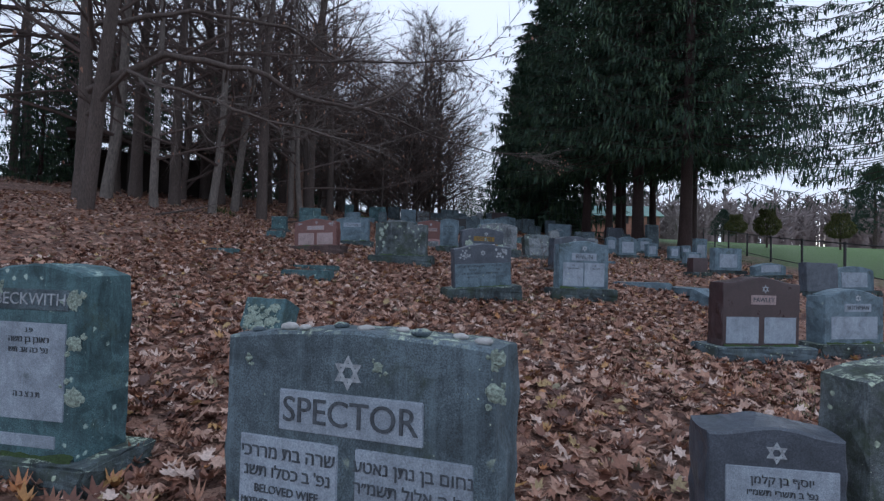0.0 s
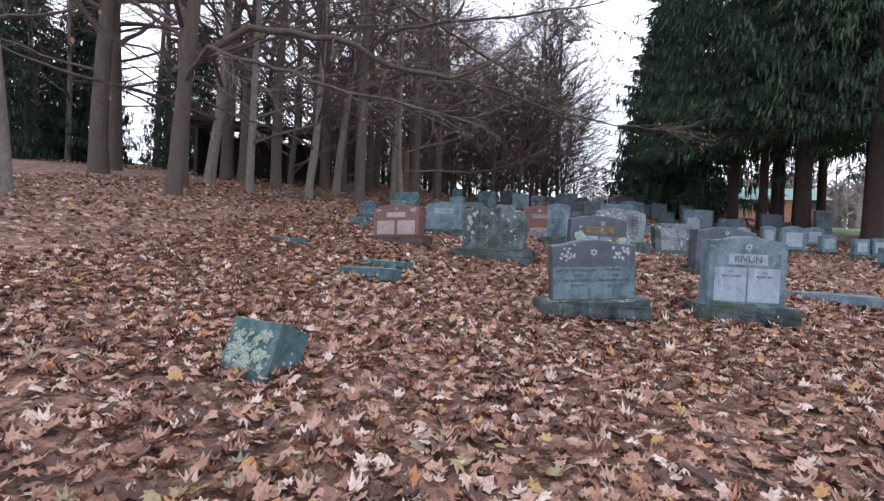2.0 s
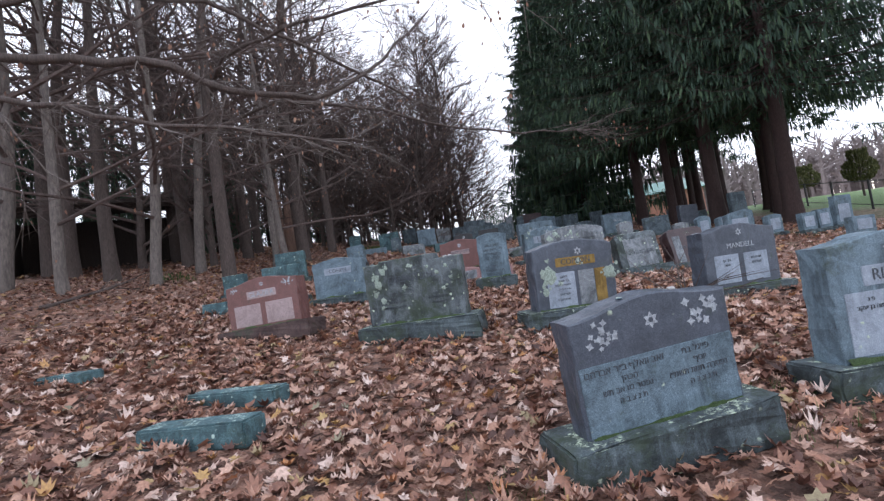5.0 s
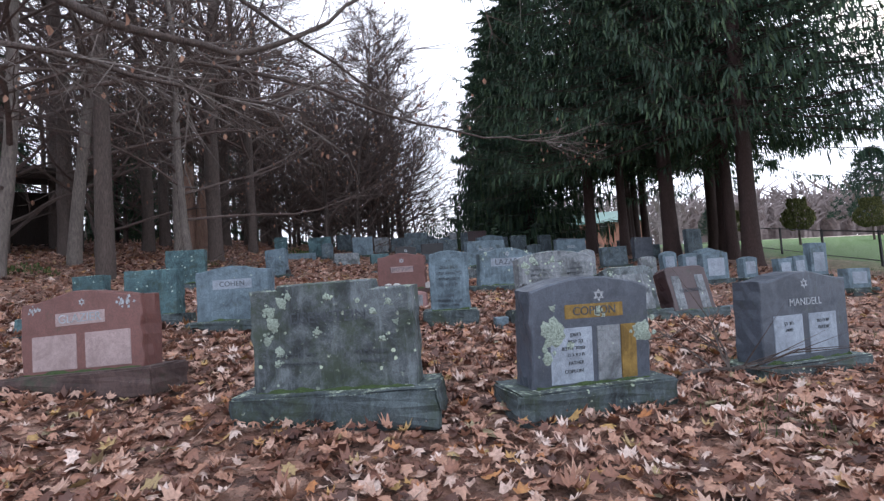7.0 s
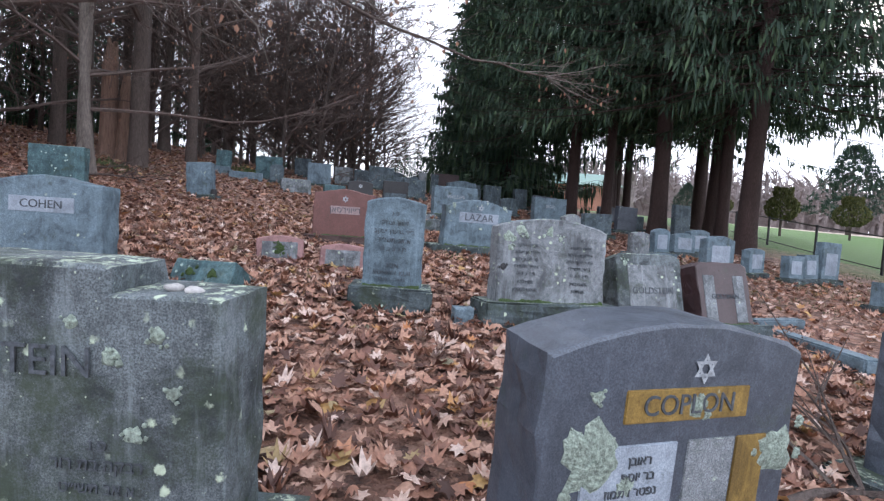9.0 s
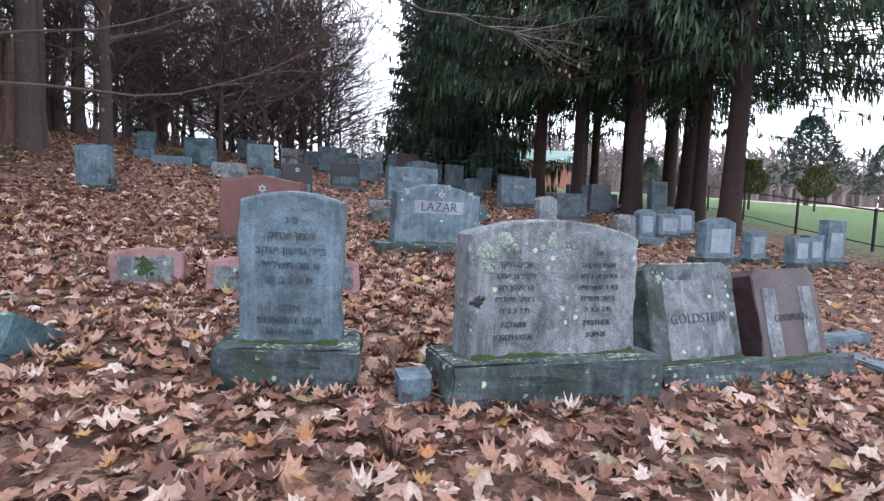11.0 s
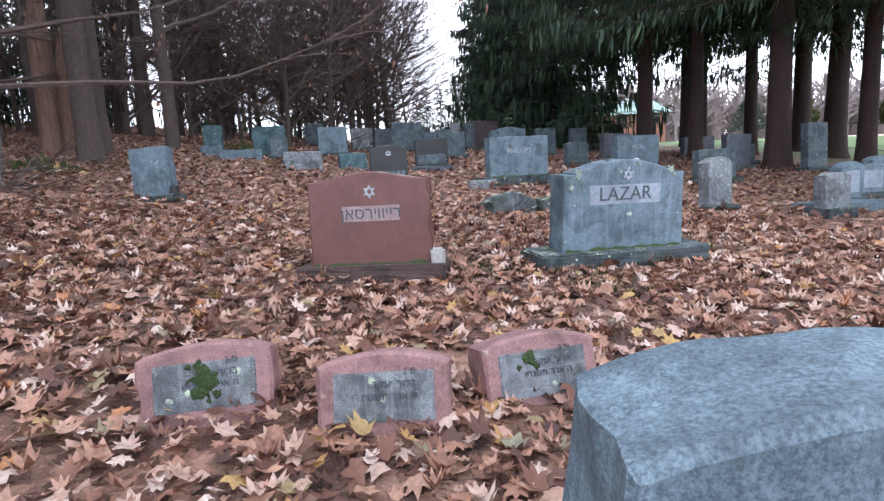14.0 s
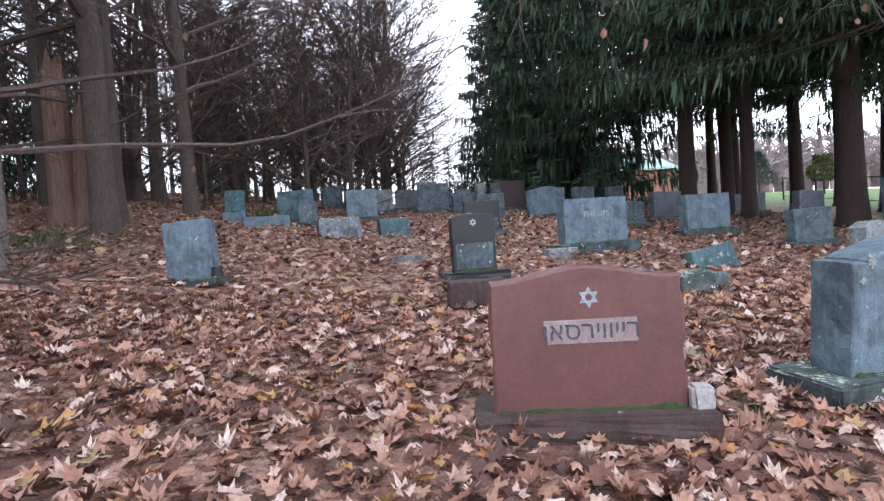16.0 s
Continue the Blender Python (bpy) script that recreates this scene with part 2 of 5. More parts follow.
def ground_material():
    m, n, l, b = material("leaf_covered_ground", 0.9)
    v = coords(n, l, False)
    cols = []
    for sc in (13.0, 8.0):
        vor = n.new("ShaderNodeTexVoronoi")
        vor.inputs["Scale"].default_value = sc
        warp = n.new("ShaderNodeVectorMath")
        nz = n.new("ShaderNodeTexNoise")
        nz.inputs["Scale"].default_value = 25
        l.new(v, nz.inputs["Vector"])
        sc2 = n.new("ShaderNodeVectorMath")
        sc2.operation, sc2.inputs["Scale"].default_value = "SCALE", 0.10
        l.new(nz.outputs["Color"], sc2.inputs[0])
        l.new(v, warp.inputs[0])
        l.new(sc2.outputs[0], warp.inputs[1])
        l.new(warp.outputs[0], vor.inputs["Vector"])
        sep = n.new("ShaderNodeSeparateColor")
        l.new(vor.outputs["Color"], sep.inputs[0])
        cols.append((ramp_node(n, l, sep.outputs[0], [(0.0, (0.03, 0.018, 0.015)), (0.35, (0.12, 0.062, 0.044)), (0.7, (0.29, 0.155, 0.108)),
                                                      (1.0, (0.54, 0.35, 0.27))]), vor.outputs["Distance"]))
    leaf = mix_node(n, l, 0.5, cols[0][0], cols[1][0])
    leaf = mix_node(n, l, ramp_node(n, l, noise_node(n, l, 1.1, 4.0, 0.6, v), [(0.4, (0, 0, 0)), (0.7, (0.55,) * 3)]), leaf, (0.085, 0.05, 0.038))
    # grass shows east of the graves, and beyond the fence
    sep = n.new("ShaderNodeSeparateXYZ")
    l.new(v, sep.inputs[0])
    ma = n.new("ShaderNodeMath")
    ma.operation, ma.inputs[1].default_value = "MULTIPLY_ADD", 7.0
    l.new(noise_node(n, l, 0.35, 5.0, 0.65, v), ma.inputs[0])
    l.new(sep.outputs[0], ma.inputs[2])
    far_right = ramp_node(n, l, mapped(n, l, ma.outputs[0], 15.5, 19.0), [(0, (0, 0, 0)), (1, (1, 1, 1))])
    gcol = ramp_node(n, l, noise_node(n, l, 9.0, 6.0, 0.7, v), [(0.3, (0.055, 0.118, 0.024)), (0.7, (0.115, 0.20, 0.050))])
    col = mix_node(n, l, far_right, leaf, gcol)
    far_field = ramp_node(n, l, mapped(n, l, sep.outputs[0], 38.0, 41.0), [(0, (0, 0, 0)), (1, (1, 1, 1))])
    stubble = ramp_node(n, l, noise_node(n, l, 0.6, 6.0, 0.7, v), [(0.3, (0.34, 0.27, 0.215)), (0.7, (0.52, 0.43, 0.36))])
    col = mix_node(n, l, far_field, col, stubble)
    l.new(col, b.inputs["Base Color"])
    bump_node(n, l, b, cols[0][1], 0.9, 0.04)
    return m


def mapped(n, l, val, lo, hi):
    r = n.new("ShaderNodeMapRange")
    r.inputs["From Min"].default_value, r.inputs["From Max"].default_value = lo, hi
    l.new(val, r.inputs["Value"])
    return r.outputs[0]


GROUND = ground_material()


# ---- mesh helpers ----
def mesh_of(name, verts, faces, mat, smooth=False):
    me = bpy.data.meshes.new(name)
    me.from_pydata(verts, [], faces)
    me.materials.append(mat)
    if smooth:
        me.polygons.foreach_set("use_smooth", [True] * len(me.polygons))
    me.update()
    return me


def part(name, bm, mat, parent, label="", smooth=False):
    me = bpy.data.meshes.new(name)
    bm.to_mesh(me)
    bm.free()
    me.materials.append(mat)
    if smooth:
        me.polygons.foreach_set("use_smooth", [True] * len(me.polygons))
    ob = new(name, me)
    ob.parent = parent
    return tagged(ob, label)


def part_mesh(name, me, parent, label="", m=None):
    ob = new(name, me)
    ob.parent = parent
    if m is not None:
        ob.matrix_basis = m
    return tagged(ob, label)


def empty(name, m, label, category, group="", kind=""):
    ob = new(name)
    ob.empty_display_size = 0.1
    ob.matrix_basis = m
    return tagged(ob, label, category, group, kind)


def box_bm(w, d, h, z0=0.0, x0=0.0, y0=0.0, bevel=0.01, cuts=0, rough=0.0, seed=0):
    """A box on z0, centred on x0, y0; cuts and rough give it a broken face."""
    bm = bmesh.new()
    bmesh.ops.create_cube(bm, size=1, matrix=Matrix.Translation((x0, y0, z0 + h / 2)) @ Matrix.Diagonal((w, d, h, 1)))
    if bevel:
        bmesh.ops.bevel(bm, geom=bm.edges[:], offset=bevel, segments=2, affect="EDGES")
    if cuts:
        bmesh.ops.subdivide_edges(bm, edges=[e for e in bm.edges if e.calc_length() > 0.06], cuts=cuts, use_grid_fill=True)
    if rough:
        for v in bm.verts:
            k = noise.noise_vector(v.co * 9 + Vector((seed * 7.3, 0, 0))) * rough + noise.noise_vector(v.co * 30 + Vector((seed, 3, 0))) * rough * 0.4
            top = 0.12 if v.co.z > z0 + h - 0.012 else 1.0
            v.co += Vector((k.x * top, k.y * top, k.z * 0.15 * top))
    return bm


def slab_bm(rim, depth, bevel=0.008, rough=0.0, seed=0):
    """A slab with the given x-z rim, its front at y = 0, its back at y = depth, its edge surfaces rough."""
    pts = []
    for (xa, za), (xb, zb) in zip(rim, rim[1:]):
        n = max(1, int(math.hypot(xb - xa, zb - za) / 0.07))
        pts += [(xa + (xb - xa) * k / n, za + (zb - za) * k / n) for k in range(n)]
    pts.append(rim[-1])
    rows = (0.0, bevel, depth * 0.3, depth * 0.5, depth * 0.7, depth - bevel, depth)
    bm, rings = bmesh.new(), []
    hi = max(z for x, z in pts)
    cx = sum(x for x, z in pts) / len(pts)
    for r, y in enumerate(rows):
        ring = []
        for x, z in pts:
            inset = bevel if r in (0, len(rows) - 1) else 0.0
            nx, nz = (1 if x > cx else -1) * inset, (inset if z > hi * 0.6 else 0.0)
            k = noise.noise_vector(Vector((x * 9, y * 9, z * 9 + seed * 5.1))) * rough + noise.noise_vector(Vector((x * 28, y * 28, z * 28 + seed))) * rough * 0.6
            f = 0.35 if r in (0, len(rows) - 1) else 1.0
            ring.append(bm.verts.new((x - nx + k.x * f * (1.6 if abs(x - cx) > 0.1 else 0.3), y, z - nz + (k.z * f * 0.8 if z > 0.02 else 0))))
        rings.append(ring)
    for a, b in zip(rings, rings[1:]):
        for k in range(len(a)):
            q = (k + 1) % len(a)
            bm.faces.new((a[k], a[q], b[q], b[k]))
    bm.faces.new(rings[0])
    bm.faces.new(rings[-1][::-1])
    bmesh.ops.recalc_face_normals(bm, faces=bm.faces[:])
    return bm


def outline(kind, w, h):
    """Front outline of a tablet w wide and h high, from the bottom left, upright."""
    a = w / 2
    if kind == "flat":
        top = [(-a, h), (a, h)]
    elif kind == "oval":
        rise = 0.09 * w
        top = [(-a + w * i / 14, h - rise + rise * math.sin(math.pi * i / 14) ** 0.8) for i in range(15)]
    elif kind == "round":
        rise = 0.20 * w
        top = [(-a + w * i / 16, h - rise + rise * math.sin(math.pi * i / 16) ** 0.75) for i in range(17)]
    elif kind == "serp":
        top = [(-a + w * i / 20, h - 0.07 * w + 0.07 * w * (0.5 - 0.5 * math.cos(2 * math.pi * i / 20)) ** 1.1) for i in range(21)]
    elif kind == "low":
        top = [(-a + w * i / 20, h - 0.03 * w + 0.03 * w * math.sin(math.pi * i / 20)) for i in range(21)]
    elif kind == "step":
        s = 0.085 * h
        top = [(-a, h - 0.45 * s), (-a * 0.66, h - 0.45 * s), (-a * 0.66, h), (a * 0.5, h), (a * 0.5, h - s), (a, h - s)]
    elif kind == "shoulder":
        top = [(-a, h - 0.10 * w), (-a * 0.8, h - 0.10 * w)] + [(-a * 0.8 + 1.6 * a * i / 12, h - 0.09 * w + 0.09 * w * math.sin(math.pi * i / 12)) for i in range(13)] + \
              [(a * 0.8, h - 0.10 * w), (a, h - 0.10 * w)]
    else:
        top = [(-a, h * 0.93), (-a * 0.8, h), (a * 0.8, h), (a, h * 0.93)]
    return [(-a, 0)] + top + [(a, 0)]


def words(text, size, mat_depth=0.002):
    """A mesh of the text in the built-in font, centred, upright in the x-z plane, facing -y."""
    cu = bpy.data.curves.new("words", "FONT")
    cu.body, cu.size, cu.align_x, cu.align_y, cu.extrude = text.replace("ד", "ר"), size, "CENTER", "CENTER", mat_depth
    cu.resolution_u = 4
    tmp = bpy.data.objects.new("words", cu)
    scene.collection.objects.link(tmp)
    bpy.context.view_layer.update()
    me = bpy.data.meshes.new_from_object(tmp.evaluated_get(bpy.context.evaluated_depsgraph_get()))
    bpy.data.objects.remove(tmp)
    me.transform(pose(0, 0, 0, 90, 0, 0))
    return me


def star_bm(r, width=0.18, depth=0.003, solid=False):
    bm = bmesh.new()
    for turn in (0, math.pi):
        ring = []
        for k in range(3):
            a = math.pi / 2 + turn + k * 2 * math.pi / 3
            ring.append((Vector((math.cos(a) * r, 0, math.sin(a) * r)), Vector((math.cos(a), 0, math.sin(a))) * r * (1 - width * 2)))
        off = Vector((0, -depth * (1.2 if turn else 1.0), 0))
        vo = [bm.verts.new(o + off) for o, i in ring]
        if solid:
            bm.faces.new(vo)
            continue
        vi = [bm.verts.new(i + off) for o, i in ring]
        for k in range(3):
            bm.faces.new((vo[k], vo[(k + 1) % 3], vi[(k + 1) % 3], vi[k]))
    return bm


def blotch_bm(r, seed, bumps=0.012):
    """A ragged, crusty lichen patch lying on the x-z plane, facing -y, with crumbs beside it."""
    rnd = random.Random(seed)
    bm = bmesh.new()
    spots = [(0.0, 0.0, r * 0.8)] + [(rnd.uniform(-1.2, 1.2) * r, rnd.uniform(-1.2, 1.2) * r, r * rnd.uniform(0.12, 0.4)) for _ in range(5)]
    for cx, cz, q in spots:
        n, rows = 16, []
        for ring in range(4):
            row = []
            for k in range(n):
                a = 2 * math.pi * k / n
                e = 1 + 0.55 * noise.noise(Vector((math.cos(a) * 2.3 + cx * 40, math.sin(a) * 2.3, seed * 1.3))) + rnd.uniform(-0.16, 0.16)
                rr = q * ring / 3 * e
                y = -0.002 - bumps * q / 0.1 * (1 - ring / 3) * rnd.uniform(0.2, 1.0) if ring < 3 else 0.003
                row.append(bm.verts.new((cx + math.cos(a) * rr, y, cz + math.sin(a) * rr)))
            rows.append(row)
        for a, b in zip(rows, rows[1:]):
            for k in range(n):
                bm.faces.new((a[k], a[(k + 1) % n], b[(k + 1) % n], b[k]))
    bmesh.ops.remove_doubles(bm, verts=bm.verts[:], dist=0.0004)
    return bm


def moss_bm(w, seed, h=0.028):
    """A lumpy strip of moss along a seam, w long, facing -y."""
    rnd = random.Random(seed)
    bm = bmesh.new()
    n, rows = max(8, int(w / 0.03)), []
    for k in range(n + 1):
        x = -w / 2 + w * k / n
        s = h * max(0.15, 0.55 + 1.1 * noise.noise(Vector((x * 7, seed * 2.1, 0))) + rnd.uniform(-0.2, 0.2))
        rows.append([bm.verts.new((x + rnd.uniform(-0.006, 0.006), y * s, z * s)) for y, z in ((0.1, 1.0), (-0.45, 0.75), (-0.9, 0.35), (-1.2, -0.05))])
    for a, b in zip(rows, rows[1:]):
        for k in range(3):
            bm.faces.new((a[k], b[k], b[k + 1], a[k + 1]))
    return bm


COUNT = [0]


def gravestone(x, y, yaw, die, base, kind, mat, label, base_mat=BASE, lean=0.0, tip=0.0, panels=(), texts=(), star=None,
               lichens=(), sink=0.03, category="gravestone", roses=(), group="", pebbles=(), grow=(1.0, 1.0)):
    """die and base: width, depth, height (base None: the tablet stands in the ground). x, y: the middle of the front's foot.
    lean: sideways, tip: backwards, in degrees. panels: x, z, w, h, material. texts: words, x, z, size, material. grow: widens and heightens what is on the face."""
    COUNT[0] += 1
    seed = COUNT[0]
    gx, gh = grow
    panels = [(a * gx, b * gh, c * gx, d * gh, m) for a, b, c, d, m in panels]
    texts = [(t, a * gx, b * gh, size * gx, m) for t, a, b, size, m in texts]
    lichens, roses = [(a * gx, b * gh, r) for a, b, r in lichens], [(a * gx, b * gh, r) for a, b, r in roses]
    star = (star[0] * gx, star[1] * gh, *star[2:]) if star else None
    root = empty("gravestone", pose(x, y, gz(x, y) - sink, 0, 0, yaw) @ pose(0, 0, 0, -tip, lean, 0), label, category, group)
    z0, setback = 0.0, 0.0
    if base:
        bw, bd, bh = base
        part("base", box_bm(bw, bd, bh + sink, 0, 0, bd / 2, 0.014, 4, 0.026, seed), base_mat, root, "", False)
        z0, setback = bh + sink - 0.004, (bd - die[1]) / 2
    o = part("tablet", slab_bm(outline(kind, die[0], die[2]), die[1], 0.009, 0.010, seed), mat, root)
    o.matrix_basis = pose(0, setback, z0)
    face = setback
    for px, pz, pw, ph, pm in panels:
        q = part("inscription_panel", box_bm(pw, 0.012, ph, 0, 0, 0.0, 0.003), pm, root)
        q.matrix_basis = pose(px, face + 0.0015, z0 + pz)
    for t, px, pz, size, tm in texts:
        me = words(t, size)
        me.materials.append(tm)
        q = part_mesh("lettering", me, root, "", pose(px, face - 0.0065, z0 + pz))
        q["kind"] = "stuff"
    if star:
        q = part("star_emblem", star_bm(star[2], 0.2, 0.003), star[3] if len(star) > 3 else INKPALE, root)
        q.matrix_basis = pose(star[0], face - 0.001, z0 + star[1])
    for k, (px, pz, r) in enumerate(lichens):
        q = part("lichen_patch", blotch_bm(r, seed * 3 + k), LICHEN, root, "crusty pale green lichen")
        q.matrix_basis = pose(px, face - 0.004, z0 + pz)
    for k, (px, pz, r) in enumerate(roses):
        q = part("carved_spray", carved_bm(r, seed + k), INKPALE, root, "pale carved flower spray")
        q.matrix_basis = pose(px, face - 0.002, z0 + pz)
    if base and group == "":
        q = part("moss", moss_bm(die[0] * 0.96, seed), MOSS, root, "dark green moss along the seam")
        q.matrix_basis = pose(0, face, z0 + 0.003)
    for k, (px, py, s) in enumerate(pebbles):
        tops = [(xx, zz) for xx, zz in outline(kind, die[0], die[2])[1:-1]]
        at = root.matrix_basis @ Vector((px, face + py, z0 + np.interp(px, [c[0] for c in tops], [c[1] for c in tops]) + s * 0.30))
        pebble(at.x, at.y, at.z, s, seed * 3 + k)
    return root


def carved_bm(r, seed):
    rnd = random.Random(seed)
    bm = bmesh.new()
    for k in range(16):
        a, q = rnd.uniform(0, 6.28), r * math.sqrt(rnd.random())
        c = Vector((math.cos(a) * q * 1.25, 0, math.sin(a) * q * 0.8))
        s, t = rnd.uniform(0.16, 0.32) * r, rnd.uniform(0, 6.28)
        vs = [bm.verts.new(c + Vector((math.cos(t + b) * s * e, -0.002 - 0.0001 * k, math.sin(t + b) * s * e))) for b, e in
              ((0, 1), (0.7, 0.55), (1.6, 0.9), (2.4, 0.5), (3.14, 1), (4.0, 0.5), (4.7, 0.9), (5.5, 0.55))]
        bm.faces.new(vs)
    return bm


def pebble(x, y, z, s, seed):
    bm = bmesh.new()
    bmesh.ops.create_icosphere(bm, subdivisions=2, radius=1)
    for v in bm.verts:
        v.co *= 1 + 0.22 * noise.noise(v.co * 1.4 + Vector((seed, 0, 0)))
        v.co = Vector((v.co.x * s, v.co.y * s * 0.8, v.co.z * s * 0.45))
    me = bpy.data.meshes.new("pebble")
    bm.to_mesh(me)
    bm.free()
    me.materials.append(PEBBLE if seed % 3 else GRAY)
    me.polygons.foreach_set("use_smooth", [True] * len(me.polygons))
    ob = new("pebble", me)
    ob.location = (x, y, z)
    return tagged(ob, "small gray pebble placed on a gravestone", "pebble", "visitors' pebbles")


# ---- ground ----
def ground_sheet():
    def steps(*spans):
        out = []
        for a, b, s in spans:
            out += list(np.arange(a, b, s))
        return out + [spans[-1][1]]
    xs = steps((-400, -60, 40), (-60, -12, 3), (-12, 16, 0.5), (16, 60, 3), (60, 400, 40))
    ys = steps((-60, -4, 4), (-4, 34, 0.5), (34, 80, 3), (80, 400, 40))
    verts = [(x, y, gz(x, y) + 0.035 * noise.noise(Vector((x * 0.7, y * 0.7, 0))) * (1 if -12 < x < 16 and -4 < y < 34 else 0)) for y in ys for x in xs]
    w = len(xs)
    faces = [(j * w + i, j * w + i + 1, (j + 1) * w + i + 1, (j + 1) * w + i) for j in range(len(ys) - 1) for i in range(w - 1)]
    return tagged(new("ground", mesh_of("ground", verts, faces, GROUND, True)), "sloping ground under brown fallen leaves, grass beyond", "ground", kind="structure")


ground_sheet()


# ---- gravestones ----
def rev(s):
    return s[::-1]


P, PP = PANEL, PINKPANEL
# first row
gravestone(-1.28, 4.20, -9.5, (0.58, 0.30, 0.92), (0.80, 0.46, 0.12), "oval", TEAL, "blue-green gray gravestone crusted with lichen along its edges",
           panels=[(0.0, 0.18, 0.42, 0.46, P), (0.0, 0.70, 0.44, 0.10, GRAY), (0.0, 0.05, 0.34, 0.06, P)], texts=[("BECKWITH", 0, 0.75, 0.082, INKPALE), (rev("פ נ"), 0, 0.605, 0.035, INK),
           (rev("ראובן בן משה"), 0.0, 0.56, 0.042, INK), (rev("נפ' כה אב תש"), 0.0, 0.51, 0.04, INK), (rev("ת נ צ ב ה"), 0.0, 0.30, 0.04, INK)],
           lichens=[(0.26, 0.3, 0.06), (0.255, 0.55, 0.05), (0.24, 0.75, 0.05), (-0.2, 0.8, 0.04)])
gravestone(0.445, 3.16, -19.6, (0.870, 0.22, 0.815), (1.12, 0.45, 0.29), "low", GRAY, "dark gray granite family gravestone with pale panels and lichened top",
           panels=[(0.0, 0.505, 0.50, 0.115, P), (-0.215, 0.04, 0.37, 0.44, P), (0.215, 0.04, 0.37, 0.44, P)],
           texts=[("SPECTOR", 0, 0.562, 0.112, INK), (rev("שרה בת מרדכי"), -0.215, 0.435, 0.058, INK), (rev("נפ' ב כסלו תשנ"), -0.215, 0.38, 0.052, INK),
                  ("BELOVED WIFE", -0.215, 0.33, 0.036, INK), ("MOTHER & GRANDMOTHER", -0.215, 0.293, 0.027, INK), ("SARAH HERSKOVITZ", -0.215, 0.257, 0.034, INK), ("1911     1989", -0.215, 0.215, 0.034, INK),
                  (rev("נחום בן נתן נאטע"), 0.215, 0.435, 0.052, INK), (rev("נפ' ה אלול תשמ״ד"), 0.215, 0.38, 0.05, INK), ("BELOVED HUSBAND", 0.215, 0.33, 0.036, INK),
                  ("FATHER & GRANDFATHER", 0.215, 0.293, 0.027, INK), ("NORMAN", 0.215, 0.252, 0.04, INK)], star=(0.0, 0.68, 0.05), pebbles=[(-0.36, 0.05, 0.022), (-0.28, 0.10, 0.03), (-0.2, 0.07, 0.02), (-0.1, 0.12, 0.026), (0.02, 0.06, 0.024), (0.12, 0.10, 0.02), (0.2, 0.05, 0.03), (0.3, 0.1, 0.022), (0.38, 0.06, 0.026)],
           lichens=[(0.46, 0.66, 0.03), (0.47, 0.745, 0.028), (0.10, 0.70, 0.02), (-0.38, 0.70, 0.016)], grow=(0.93, 1.03), lean=-1.4, tip=1.7)
gravestone(2.05, 3.88, -7.5, (0.52, 0.24, 0.53), (0.74, 0.42, 0.15), "serp", DARKGRAY, "dark gray granite gravestone with a pale inscription panel",
           panels=[(0.02, 0.03, 0.42, 0.34, P)], texts=[(rev("יוסף בן קלמן"), 0.02, 0.32, 0.045, INK), (rev("נפ' ב תשרי תשמ״ו"), 0.02, 0.27, 0.036, INK), (rev("ת נ צ ב ה"), 0.02, 0.22, 0.04, INK)],
           star=(0.0, 0.43, 0.045))
gravestone(2.90, 4.02, 8.5, (0.8, 0.25, 0.80), (1.0, 0.45, 0.16), "oval", WEATHERED, "weathered dark gravestone with rough mossy sides")
# second row
gravestone(1.23, 9.84, 16.0, (0.930, 0.20, 0.670), (1.22, 0.42, 0.23), "serp", DARKGRAY, "dark gray granite gravestone with carved flowers and a pale lower face",
           panels=[(0.0, 0.01, 0.90, 0.36, BLUE)], texts=[(rev("זאב וואלף ב״ר אברהם"), -0.20, 0.33, 0.052, INK), (rev("הכהן"), -0.18, 0.275, 0.045, INK), (rev("נפטר טו אב תש"), -0.2, 0.22, 0.045, INK),
                  (rev("ת נ צ ב ה"), -0.18, 0.165, 0.042, INK), (rev("פייגל בת"), 0.22, 0.33, 0.05, INK), (rev("יוסף"), 0.24, 0.275, 0.045, INK), (rev("נפטרה תמוז תשמ״ו"), 0.22, 0.22, 0.045, INK),
                  (rev("ת נ צ ב ה"), 0.24, 0.165, 0.042, INK)], star=(0.0, 0.53, 0.045), roses=[(-0.30, 0.51, 0.085), (0.29, 0.52, 0.095)], pebbles=[(-0.12, 0.06, 0.018), (0.2, 0.07, 0.024)], lean=-3.4, tip=-3.0)
gravestone(2.90, 10.49, 9.9, (0.870, 0.24, 0.800), (1.13, 0.45, 0.23), "serp", BLUE, "blue-gray granite gravestone with a pale name panel",
           panels=[(0.0, 0.43, 0.44, 0.115, P), (-0.19, 0.04, 0.36, 0.36, P), (0.19, 0.04, 0.36, 0.36, P)], texts=[("RIVLIN", 0, 0.487, 0.105, INK),
                  (rev("פ נ"), -0.19, 0.355, 0.04, INK), (rev("משה בן יעקב"), -0.19, 0.31, 0.04, INK), (rev("פ נ"), 0.19, 0.355, 0.04, INK), (rev("רחל בת דוד"), 0.19, 0.31, 0.04, INK)], star=(0.0, 0.62, 0.05), grow=(0.98, 1.09), lean=0.5, tip=-0.2)
